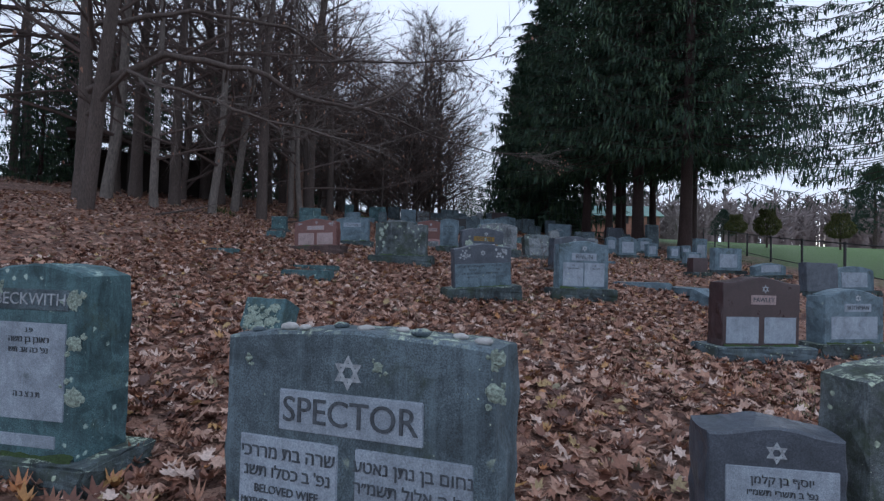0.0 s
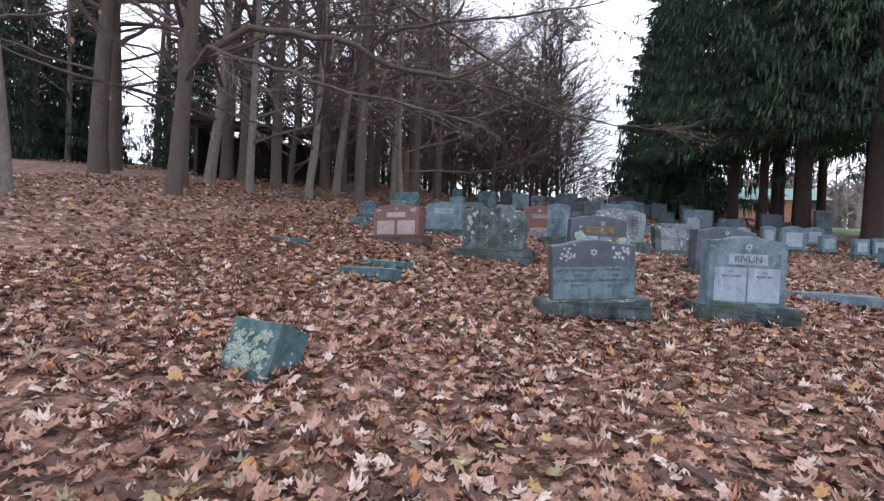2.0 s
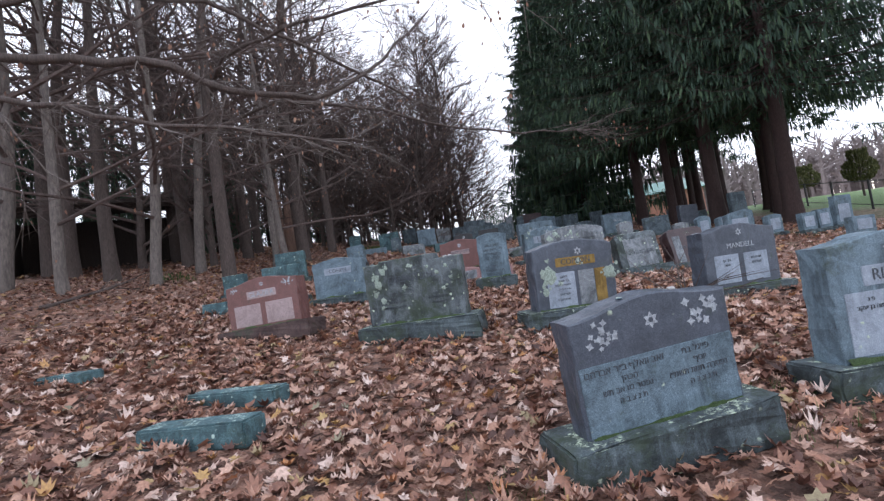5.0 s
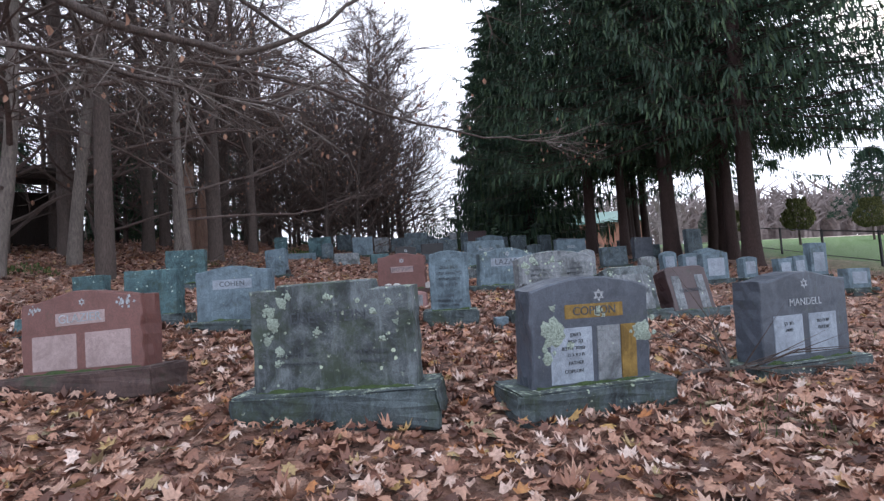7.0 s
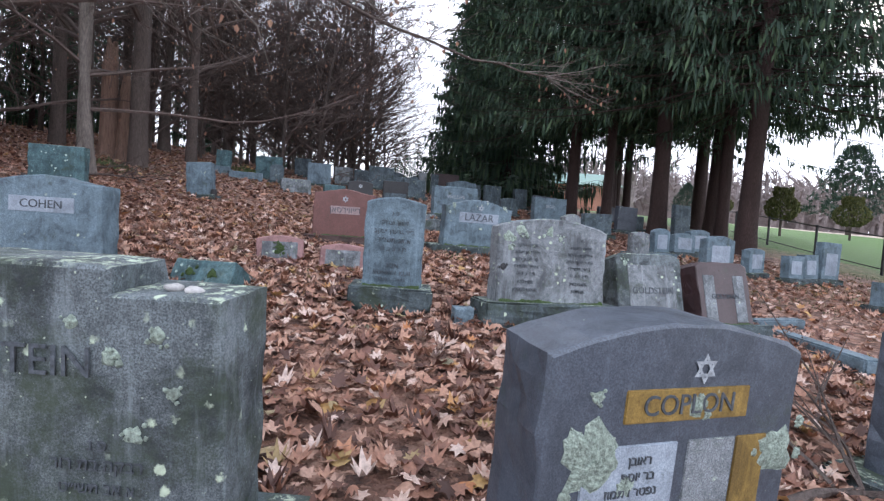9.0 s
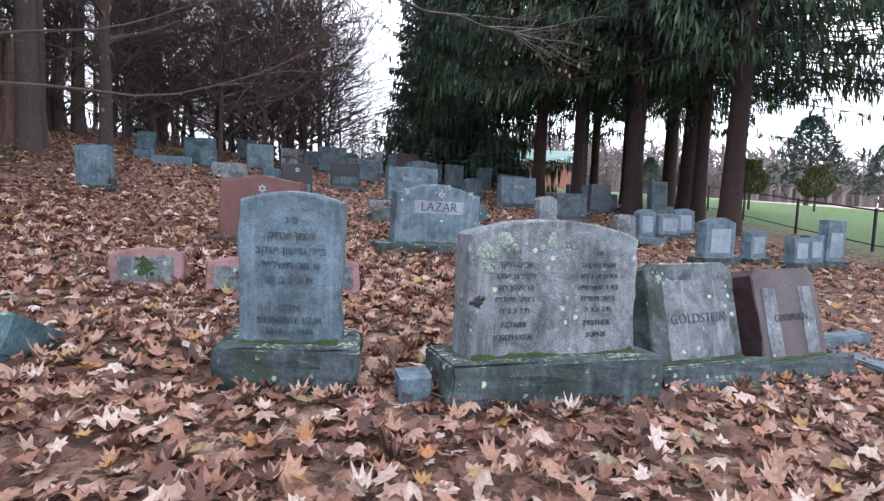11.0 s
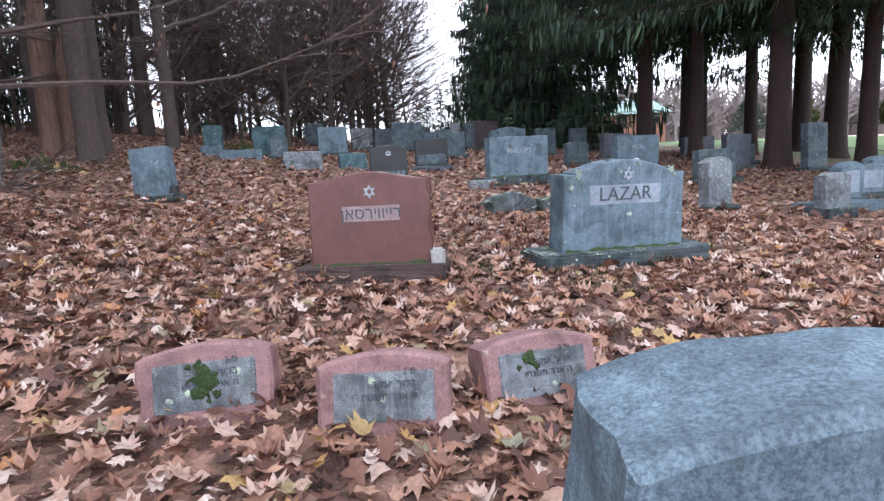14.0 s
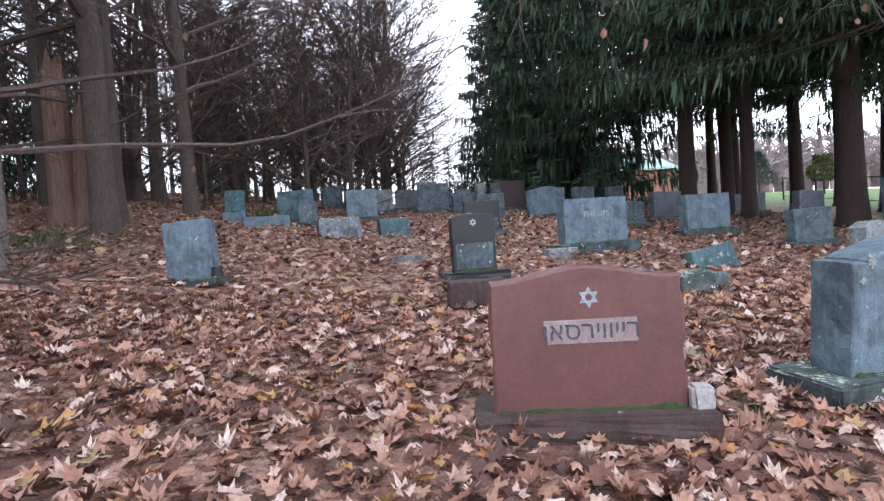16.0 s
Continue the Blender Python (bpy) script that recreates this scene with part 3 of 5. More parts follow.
gravestone(4.24, 7.72, 12.0, (1.000, 0.24, 0.780), (1.27, 0.48, 0.19), "serp", MAROON, "dark maroon granite gravestone with two gray panels",
           base_mat=GRAY, panels=[(0.02, 0.40, 0.36, 0.09, PP), (-0.27, 0.03, 0.46, 0.25, PANEL), (0.27, 0.03, 0.46, 0.25, PANEL)],
           texts=[("PAWLEY", 0.02, 0.444, 0.08, INK)], star=(0.04, 0.55, 0.05), grow=(0.90, 1.18), lean=0.6, tip=-0.6)
gravestone(5.77, 8.41, 14.5, (0.92, 0.26, 0.68), (1.2, 0.45, 0.18), "shoulder", BLUE, "blue-gray granite gravestone with a pale inscription",
           panels=[(0.0, 0.06, 0.72, 0.28, P), (0.05, 0.40, 0.42, 0.10, P)], texts=[("RUTHMAN", 0.05, 0.45, 0.07, INK)], star=(0.05, 0.57, 0.05))
# third row
gravestone(-2.39, 13.19, -10.0, (1.000, 0.22, 0.610), (1.28, 0.42, 0.18), "serp", RED, "reddish-brown granite gravestone, leaning, with two pale panels", REDBASE,
           panels=[(0.0, 0.355, 0.38, 0.095, PP), (-0.205, 0.03, 0.345, 0.26, PP), (0.205, 0.03, 0.345, 0.26, PP)], texts=[("GLAZIER", 0, 0.402, 0.085, INKPALE)],
           star=(0.02, 0.52, 0.03), roses=[(-0.35, 0.49, 0.05), (0.35, 0.49, 0.06)], grow=(1.08, 1.00), lean=-2.0, tip=1.5)
gravestone(-0.44, 12.60, -9.0, (1.090, 0.24, 0.700), (1.35, 0.46, 0.22), "step", WEATHERED, "weathered gray gravestone with a stepped top, spotted with lichen",
           texts=[("EISENSTEIN", -0.02, 0.50, 0.110, INK), (rev("פ נ"), -0.25, 0.30, 0.040, INK), (rev("יעקב בן שמואל"), -0.25, 0.25, 0.044, INK), (rev("נפטר ה אייר תשכ"), -0.25, 0.19, 0.040, INK),
                  (rev("פ נ"), 0.27, 0.30, 0.040, INK), (rev("רבקה בת דוד"), 0.27, 0.25, 0.044, INK), (rev("א אב תשי״ט"), 0.27, 0.19, 0.040, INK)],
           lichens=[(-0.42, 0.47, 0.055), (-0.35, 0.62, 0.045), (-0.10, 0.40, 0.026), (-0.38, 0.28, 0.04), (0.36, 0.33, 0.028), (0.30, 0.52, 0.024), (-0.47, 0.36, 0.035), (0.46, 0.44, 0.02), (-0.30, 0.66, 0.03), (-0.02, 0.64, 0.03), (-0.44, 0.56, 0.04), (-0.40, 0.20, 0.03), (0.42, 0.58, 0.022), (0.2, 0.6, 0.02)],
           pebbles=[(-0.45, 0.06, 0.022), (0.38, 0.08, 0.024), (0.44, 0.06, 0.024)], grow=(0.93, 0.95), lean=-0.3, tip=-1.8)
gravestone(1.31, 12.67, 14.6, (0.910, 0.25, 0.720), (1.19, 0.46, 0.19), "oval", DARKGRAY, "dark gray granite gravestone with a yellow-stained panel and big lichen rosettes",
           panels=[(0.02, 0.45, 0.47, 0.095, GOLD), (-0.17, 0.02, 0.33, 0.37, P), (0.13, 0.02, 0.19, 0.37, PALE), (0.295, 0.02, 0.13, 0.37, GOLD)], texts=[("COPLON", 0.02, 0.497, 0.085, INK),
                  (rev("ראובן"), -0.14, 0.345, 0.038, INK), (rev("בר יוסף"), -0.14, 0.30, 0.038, INK), (rev("נפטר ו תמוז"), -0.16, 0.255, 0.038, INK), (rev("ת נ צ ב ה"), -0.14, 0.21, 0.034, INK),
                  ("FATHER", -0.14, 0.155, 0.034, INK), ("COPLON", -0.16, 0.10, 0.036, INK)], star=(0.06, 0.60, 0.045),
           lichens=[(-0.30, 0.36, 0.115), (0.41, 0.33, 0.095), (0.05, 0.49, 0.045), (-0.36, 0.20, 0.05), (-0.31, 0.53, 0.022)], grow=(0.96, 0.99), lean=1.1, tip=-3.0)
gravestone(3.39, 13.41, 16.5, (1.010, 0.26, 0.740), (1.29, 0.46, 0.12), "serp", DARKGRAY, "dark gray granite gravestone with two pale panels",
           panels=[(-0.21, 0.05, 0.33, 0.30, P), (0.19, 0.05, 0.33, 0.30, P)], texts=[("MANDELL", 0.0, 0.44, 0.085, INKPALE), (rev("דוד בן"), -0.21, 0.29, 0.042, INK),
                  (rev("משה"), -0.21, 0.24, 0.042, INK), (rev("שרה בת"), 0.19, 0.29, 0.042, INK), (rev("אברהם"), 0.19, 0.24, 0.042, INK)], star=(0.0, 0.58, 0.045), grow=(1.00, 1.10), lean=0.8, tip=-1.2)
# stones behind the third row
gravestone(-3.16, 15.76, -2.6, (0.66, 0.22, 0.56), (0.86, 0.42, 0.14), "flat", TEAL, "greenish gray gravestone on a stone base", tip=2)
gravestone(-2.02, 15.37, -3.6, (0.86, 0.22, 0.64), (1.06, 0.42, 0.16), "serp", BLUE, "blue-gray gravestone with a dark border", panels=[(0, 0.37, 0.46, 0.11, P)], texts=[("COHEN", 0, 0.425, 0.085, INK)])
gravestone(-4.33, 19.54, 8.3, (0.72, 0.20, 0.66), (0.9, 0.4, 0.14), "flat", TEAL, "greenish gray granite gravestone")
# fourth row
gravestone(0.52, 15.58, -4.4, (0.480, 0.17, 0.730), (0.68, 0.36, 0.21), "oval", BLUE, "pale blue-gray gravestone with an arched top on a mossy base",
           texts=[(rev("פ נ"), 0, 0.64, 0.054, INK), (rev("זלמן יצחק"), 0, 0.56, 0.059, INK), (rev("ב״ר גרשון יעקב"), 0, 0.485, 0.059, INK), (rev("א אב תשל״ד"), 0, 0.41, 0.059, INK),
                  (rev("ת נ צ ב ה"), 0, 0.335, 0.059, INK), ("SON", 0, 0.19, 0.054, INK), ("SIDNEY I. KUR", 0, 0.125, 0.054, INK), ("1910 — 1974", 0, 0.065, 0.045, INK)], grow=(0.91, 0.94), lean=1.1, tip=-3.0)
double_stone = gravestone(1.87, 15.45, 7.8, (0.970, 0.22, 0.700), (1.19, 0.44, 0.24), "oval", PALE, "weathered pale gray double gravestone with lichen along its arched top",
           texts=[(rev("פ נ"), -0.27, 0.60, 0.041, INK), (rev("אבינו היקר"), -0.27, 0.53, 0.048, INK), (rev("ר גרשון יעקב"), -0.27, 0.465, 0.048, INK), (rev("בר זלמן הוד"), -0.27, 0.40, 0.048, INK),
                  (rev("ו אייר תשט״ו"), -0.27, 0.335, 0.048, INK), (rev("ת נ צ ב ה"), -0.27, 0.27, 0.048, INK), ("FATHER", -0.27, 0.19, 0.045, INK), ("JOSEPH KUR", -0.27, 0.12, 0.045, INK),
                  (rev("פ נ"), 0.27, 0.60, 0.041, INK), (rev("אמנו היקרה"), 0.27, 0.53, 0.048, INK), (rev("חלאסע ליבא"), 0.27, 0.465, 0.048, INK), (rev("בת ר יוסף חיים"), 0.27, 0.40, 0.045, INK),
                  (rev("ד אב תשי״ח"), 0.27, 0.335, 0.048, INK), (rev("ת נ צ ב ה"), 0.27, 0.27, 0.048, INK), ("MOTHER", 0.27, 0.19, 0.045, INK), ("SOPHIE", 0.27, 0.12, 0.045, INK)],
           lichens=[(-0.46, 0.60, 0.05), (-0.34, 0.67, 0.05), (-0.06, 0.66, 0.04), (0.06, 0.60, 0.028), (-0.43, 0.50, 0.03)], grow=(0.89, 0.89), lean=0.7, tip=1.8)
hole = part("chipped_hole", blotch_bm(0.030, 5, 0.004), BLACK, double_stone, "dark chipped hole in the face")
hole.matrix_basis = pose(-0.44, 0.105, 0.55)
gravestone(2.97, 15.73, 11.2, (0.72, 0.26, 0.62), (0.98, 0.44, 0.16), "bevel", WEATHERED, "mottled gravestone with pale stained face and rough sides", tip=15,
           panels=[(0.02, 0.03, 0.52, 0.48, PALE)], texts=[("GOLDSTEIN", 0.02, 0.27, 0.085, INK)], lichens=[(-0.26, 0.52, 0.035)])
gravestone(3.85, 15.92, 13.2, (0.66, 0.26, 0.62), (0.92, 0.44, 0.16), "bevel", MAROON, "maroon and white weathered gravestone", tip=15,
           panels=[(-0.19, 0.03, 0.14, 0.46, PALE), (0.19, 0.03, 0.14, 0.46, PALE)], texts=[("GOLDMAN", 0.0, 0.28, 0.07, INK)])
# fifth row
gravestone(-0.17, 19.13, -9.5, (0.910, 0.22, 0.700), (1.13, 0.42, 0.13), "serp", RED, "red granite gravestone with pale name panel, rough brown base", REDBASE,
           panels=[(0.02, 0.33, 0.44, 0.115, PP)], texts=[(rev("דייווידסאן"), 0.02, 0.388, 0.12, INK)], star=(0.02, 0.55, 0.052), lean=0.2, tip=0.8)
gravestone(1.94, 19.44, 10.5, (1.120, 0.25, 0.740), (1.55, 0.46, 0.15), "shoulder", BLUE, "blue-gray granite gravestone with a rough carved border",
           panels=[(0.0, 0.36, 0.62, 0.15, P)], texts=[("LAZAR", 0.0, 0.435, 0.15, INK)], star=(0.02, 0.585, 0.05, INKPALE),
           lichens=[(-0.40, 0.60, 0.035), (0.40, 0.61, 0.035), (0.12, 0.665, 0.02), (-0.46, 0.5, 0.025)], pebbles=[(-0.12, 0.08, 0.022), (0.15, 0.08, 0.022)], grow=(1.06, 1.05), lean=1.0, tip=-2.2)
gravestone(-3.51, 23.00, -3.4, (0.530, 0.24, 0.710), (0.69, 0.44, 0.08), "flat", BLUE, "narrow blue-gray gravestone, leaning, with a dark vase socket", lean=-4.2, tip=4.0)
gravestone(4.63, 22.47, 12.3, (0.40, 0.22, 0.70), (0.58, 0.36, 0.10), "round", PALE, "pale round-topped narrow gravestone, mossy", tip=2)
# rows farther up the slope
gravestone(2.42, 25.6, 14, (1.28, 0.26, 0.78), (1.66, 0.48, 0.18), "flat", BLUE, "wide blue-gray gravestone with pale lettering", texts=[("PHILLIPS", 0, 0.5, 0.14, INKPALE)])
gravestone(-0.10, 23.2, 6, (0.56, 0.18, 0.74), (0.86, 0.40, 0.14), "oval", BLACK, "polished black gravestone with a gray panel, upright", base_mat=BLACK, panels=[(0, 0.04, 0.48, 0.32, GRAY)], star=(0, 0.62, 0.05))
gravestone(0.78, 28.1, 4, (0.80, 0.22, 0.66), (1.0, 0.42, 0.14), "flat", BLACK, "black gravestone with a gray V-shaped face", base_mat=DARKGRAY, panels=[(0, 0.04, 0.70, 0.24, GRAY)])
gravestone(5.86, 27.9, 10, (1.15, 0.26, 0.78), (1.5, 0.48, 0.17), "flat", BLUE, "wide gray-blue gravestone with pale lettering", texts=[("SEGEL", 0.0, 0.5, 0.13, INKPALE)])
FAR = [
    (3.63, 32.9, 14, 1.5, 1.0, "serp", BLUE), (5.1, 33.6, 14, .9, 1.0, "flat", GRAY), (6.66, 34.7, 14, .75, 1.0, "flat", GRAY), (6.76, 31.4, 14, 1.25, .85, "flat", DARKGRAY),
    (9.9, 32.3, 10, 1.35, .7, "flat", DARKGRAY), (9.5, 29.4, 10, 1.0, .6, "flat", GRAY), (10.5, 27.9, 12, .8, 1.25, "flat", GRAY), (6.68, 25.9, 14, 1.1, .75, "flat", GRAY),
    (8.8, 28.5, 14, .95, .95, "flat", DARKGRAY), (6.9, 20.6, 12, .82, .8, "shoulder", BLUE), (7.9, 20.9, 12, .5, .62, "shoulder", BLUE), (8.6, 20.7, 10, .46, .58, "flat", BLUE),
    (9.1, 20.9, 6, .42, .62, "flat", BLUE), (9.7, 21.1, 6, .55, .9, "flat", BLUE), (6.0, 22.0, 12, .5, .62, "shoulder", PALE), (7.0, 22.9, 12, .5, .7, "round", BLUE),
    (8.0, 23.6, 12, .8, .62, "oval", BLUE), (8.8, 24.2, 12, .8, .72, "oval", BLUE), (8.2, 18.3, 16, .66, .5, "flat", BLUE), (8.2, 16.2, 16, 1.05, .75, "flat", BLUE),
    (9.0, 15.6, 16, 1.2, .45, "oval", BLUE), (8.5, 12.95, 16, .95, .75, "flat", DARKGRAY), (9.5, 13.4, 16, 1.3, .68, "oval", BLUE), (10.6, 13.0, 16, .9, .75, "flat", BLUE),
    (6.9, 15.0, 16, .55, .5, "flat", MAROON), (-3.72, 30.8, 10, 1.1, .9, "flat", TEAL), (-3.35, 30.2, 10, .55, .72, "round", GRAY), (-2.1, 32.1, 10, 1.05, .95, "flat", BLUE),
    (0.2, 36.0, 8, 1.4, 1.15, "flat", GRAY), (1.3, 35.4, 8, 1.0, .8, "oval", GRAY), (-1.6, 36.5, 6, .8, .9, "flat", PALE), (-0.7, 39, 6, 1.2, .9, "flat", GRAY),
    (2.3, 37.5, 8, .45, 1.15, "flat", PALE), (2.9, 37.8, 8, .45, 1.15, "flat", GRAY), (3.6, 38.2, 8, 1.5, 1.25, "flat", MAROON), (5.0, 38.0, 8, .9, .9, "flat", GRAY),
    (-2.9, 38.2, 6, .7, .9, "round", PALE), (-3.9, 39.5, 6, 1.0, 1.0, "flat", GRAY), (1.0, 41.0, 6, .9, 1.0, "oval", GRAY), (-1.8, 42.0, 6, .8, .9, "flat", PALE),
    (0.2, 44.0, 6, 1.0, .9, "flat", GRAY), (2.2, 43.0, 6, .9, .9, "oval", BLUE), (3.6, 43.5, 6, .9, 1.0, "flat", GRAY), (-3.5, 44.0, 6, .8, .9, "flat", GRAY),
    (4.9, 29.6, 12, .8, .7, "oval", GRAY), (1.6, 31.5, 8, 1.0, .8, "flat", GRAY), (-5.4, 31.0, 10, .6, .8, "flat", TEAL), (-4.4, 16.6, 0, .5, .5, "flat", TEAL),
]
LABELS = {BLUE.name: "blue-gray granite gravestone", GRAY.name: "gray mottled granite gravestone", DARKGRAY.name: "dark gray granite gravestone", PALE.name: "pale weathered gravestone",
          TEAL.name: "greenish mossy gravestone", MAROON.name: "dark maroon granite gravestone"}
for k, (x, y, yaw, w, h, kind, mat) in enumerate(FAR):
    extra = [(0, 0.08, w * 0.55, (h - 0.14) * 0.6, P)] if mat is BLUE and y < 26 else []
    gravestone(x, y, yaw + (k * 37 % 7) - 3, (w * 0.84, 0.2, h - 0.14), (w * 1.04, 0.38, 0.14), kind, mat, LABELS[mat.name] + (" on a low base, farther up the slope" if y > 26 else " on a low base"),
               panels=extra, lean=(k * 53 % 5) - 2, tip=(k * 29 % 5) - 1, group="rows of distant gravestones")


# ---- low markers and slabs ----
def marker(x, y, yaw, w, d, h, mat, label, tip=0.0, lean=0.0, front=None, mossy=False, lichens=(), texts=(), rough=0.01, kind="oval", sink=0.05):
    COUNT[0] += 1
    root = empty("grave_marker", pose(x, y, gz(x, y) - sink, 0, 0, yaw) @ pose(0, 0, 0, -tip, lean, 0), label, "grave marker")
    part("block", slab_bm(outline(kind, w, h + sink), d, 0.012, rough, COUNT[0]), mat, root)
    if front:
        q = part("inscription_panel", box_bm(w * 0.76, 0.012, h * 0.6, 0, 0, 0, 0.004), front, root)
        q.matrix_basis = pose(0, 0.0015, sink + h * 0.16)
    for k, (px, pz, r) in enumerate(lichens):
        q = part("lichen_patch", blotch_bm(r, COUNT[0] + k), MOSS if mossy else LICHEN, root)
        q.matrix_basis = pose(px, -0.007, sink + pz)
    for t, px, pz, size in texts:
        me = words(t, size)
        me.materials.append(INK)
        part_mesh("lettering", me, root, "", pose(px, -0.0068, sink + pz))["kind"] = "stuff"
    return root


for x, y, yaw, ls in ((-0.67, 17.27, 8, [(0.0, 0.17, 0.06), (-0.02, 0.12, 0.04)]), (0.02, 17.14, -3, []), (0.68, 17.30, 10, [(-0.06, 0.21, 0.04)])):
    marker(x, y, yaw, 0.50, 0.22, 0.31, PINK, "small pink granite marker with a stained gray face", tip=14, front=PALE, lichens=ls, mossy=True,
           texts=[(rev("פ נ"), 0.1, 0.235, 0.04), (rev("ברוך יעקב"), 0.04, 0.19, 0.04), (rev("ה אדר תשט״ו"), 0.02, 0.145, 0.038)])
marker(-1.24, 7.02, -12, 0.46, 0.32, 0.42, TEAL, "small tilted blue-green gravestone crusted with pale lichen", tip=24, kind="flat",
       lichens=[(random.Random(k).uniform(-0.18, 0.17), random.Random(k + 50).uniform(0.07, 0.33), random.Random(k + 90).uniform(0.022, 0.05)) for k in range(34)])
marker(-1.05, 15.77, -17.3, 0.56, 0.34, 0.27, TEAL, "low slanted blue-green marker with moss", tip=30, kind="flat", mossy=True, lichens=[(-0.11, 0.15, 0.045), (0.10, 0.15, 0.045)])
marker(1.52, 22.07, 10.5, 0.62, 0.28, 0.30, WEATHERED, "rough gray boulder-like grave marker", kind="round", rough=0.05)
marker(2.23, 22.18, 12.5, 0.62, 0.28, 0.25, WEATHERED, "rough gray boulder-like grave marker", kind="serp", rough=0.05)
marker(3.46, 23.89, 16.5, 0.8, 0.2, 0.34, TEAL, "dark tilted marker with pale lichen dots", tip=14, lean=-8, kind="flat", lichens=[(-0.25, 0.2, 0.03), (-0.1, 0.14, 0.025), (0.12, 0.18, 0.04), (0.24, 0.16, 0.025)])
marker(-0.31, 21.85, 0.5, 0.55, 0.28, 0.28, REDBASE, "brown weathered low marker", kind="flat", rough=0.02)
marker(-2.3, 28.2, 18, 0.9, 0.4, 0.5, PALE, "brown and gray low slant marker", tip=20, kind="flat", rough=0.02)
marker(-1.15, 28.5, 14, 0.68, 0.3, 0.42, TEAL, "small teal mossy block marker", tip=8, kind="flat")
marker(-4.3, 29.9, 20, 1.1, 0.5, 0.26, BLUE, "low pale blue slab", kind="flat")
marker(-5.2, 30.3, 20, 0.55, 0.4, 0.26, BLUE, "low pale blue slab", kind="flat")
marker(1.13, 15.48, 3.2, 0.16, 0.16, 0.13, BLUE, "small square granite corner post", kind="flat", rough=0.0)
marker(-3.9, 14.9, -6, 0.42, 0.25, 0.22, TEAL, "small mossy block marker", kind="flat", tip=10)
marker(1.55, 25.0, 5, 0.5, 0.3, 0.16, PALE, "low brownish stone grave marker", kind="flat")


def slab(x, y, yaw, w, d, h, mat, label, tip=0.0, lean=0.0, name="grave_slab", lift=0.0):
    COUNT[0] += 1
    bm = box_bm(w, d, h + 0.04, -0.04 + lift, 0, 0, 0.015, 3, 0.008, COUNT[0])
    me = bpy.data.meshes.new(name)
    bm.to_mesh(me)
    bm.free()
    me.materials.append(mat)
    ob = new(name, me)
    ob.matrix_basis = pose(x, y, gz(x, y), 0, 0, yaw) @ pose(0, 0, 0, tip, lean, 0)
    return tagged(ob, label, "grave slab")


slab(-1.76, 10.61, -8.3, 0.86, 0.26, 0.14, TEAL, "blue-green stone bar lying in the leaves")
slab(-1.84, 11.31, -14.3, 0.92, 0.22, 0.10, TEAL, "blue-green stone bar lying in the leaves")
slab(-3.85, 11.97, -10.3, 0.62, 0.25, 0.08, TEAL, "small blue-green stone half buried in leaves")
slab(4.54, 12.58, 70.8, 0.62, 1.1, 0.10, BLUE, "flat gray grave slab on the ground")
slab(5.29, 12.39, 10.8, 0.62, 1.8, 0.10, BLUE, "flat gray grave slab on the ground")
slab(5.36, 11.34, 20.8, 0.62, 0.5, 0.22, BLUE, "tilted pale gray slab", tip=18)
slab(4.87, 16.74, 14.7, 0.8, 0.16, 0.10, BLUE, "pale granite border kerb")
slab(4.58, 15.89, -7.3, 0.18, 1.5, 0.10, BLUE, "pale granite border kerb")
slab(6.5, 22.7, 10, 1.1, 0.6, 0.12, BLUE, "flat gray grave slab with a small ornament")
slab(-0.95, 25.2, 8, 0.55, 0.25, 0.08, PALE, "flat pale stone in the leaves")


slab(0.35, 19.14, -9.5, 0.10, 0.09, 0.09, PEBBLE, "small pale marble block set on a gravestone's brown base", name="marble_block", lift=0.17)


# ---- trees ----
def tube(vs, fs, pts, radii, sides):
    """Adds a tapering tube along pts."""
    base = len(vs)
    for k, (p, r) in enumerate(zip(pts, radii)):
        d = (pts[min(k + 1, len(pts) - 1)] - pts[max(k - 1, 0)]).normalized()
        a = d.cross(Vector((0.31, 0.95, 0.05))).normalized()
        b = d.cross(a)
        for s in range(sides):
            t = 2 * math.pi * s / sides
            vs.append(p + a * (math.cos(t) * r) + b * (math.sin(t) * r))
    for k in range(len(pts) - 1):
        for s in range(sides):
            i, j = base + k * sides + s, base + k * sides + (s + 1) % sides
            fs.append((i, j, j + sides, i + sides))


def vase(x, y, z, s):
    vs, fs = [], []
    tube(vs, fs, [Vector((0, 0, h * s)) for h in (0, 0.1, 0.5, 0.85, 1.0)], [s * r for r in (0.28, 0.34, 0.42, 0.34, 0.40)], 12)
    n = len(vs)
    vs.append(Vector((0, 0, 0.9 * s)))
    fs.extend([(48 + k, 48 + (k + 1) % 12, n) for k in range(12)])
    ob = new("vase", mesh_of("vase", vs, fs, IRON, True))
    ob.location = (x, y, z)
    return tagged(ob, "small dark metal vase beside a gravestone", "vase")


vase(-3.21, 23.12, gz(-3.21, 23.12) + 0.06, 0.17)


def shoot(rnd, start, way, length, r0, r1, n, wobble, droop=0.0):
    pts, radii = [start.copy()], [r0]
    d, p = way.normalized(), start.copy()
    for k in range(n):
        d = (d + Vector((rnd.uniform(-1, 1), rnd.uniform(-1, 1), rnd.uniform(-1, 1) - droop)) * wobble).normalized()
        p = p + d * (length / n)
        pts.append(p.copy())
        radii.append(r0 + (r1 - r0) * (k + 1) / n)
    return pts, radii


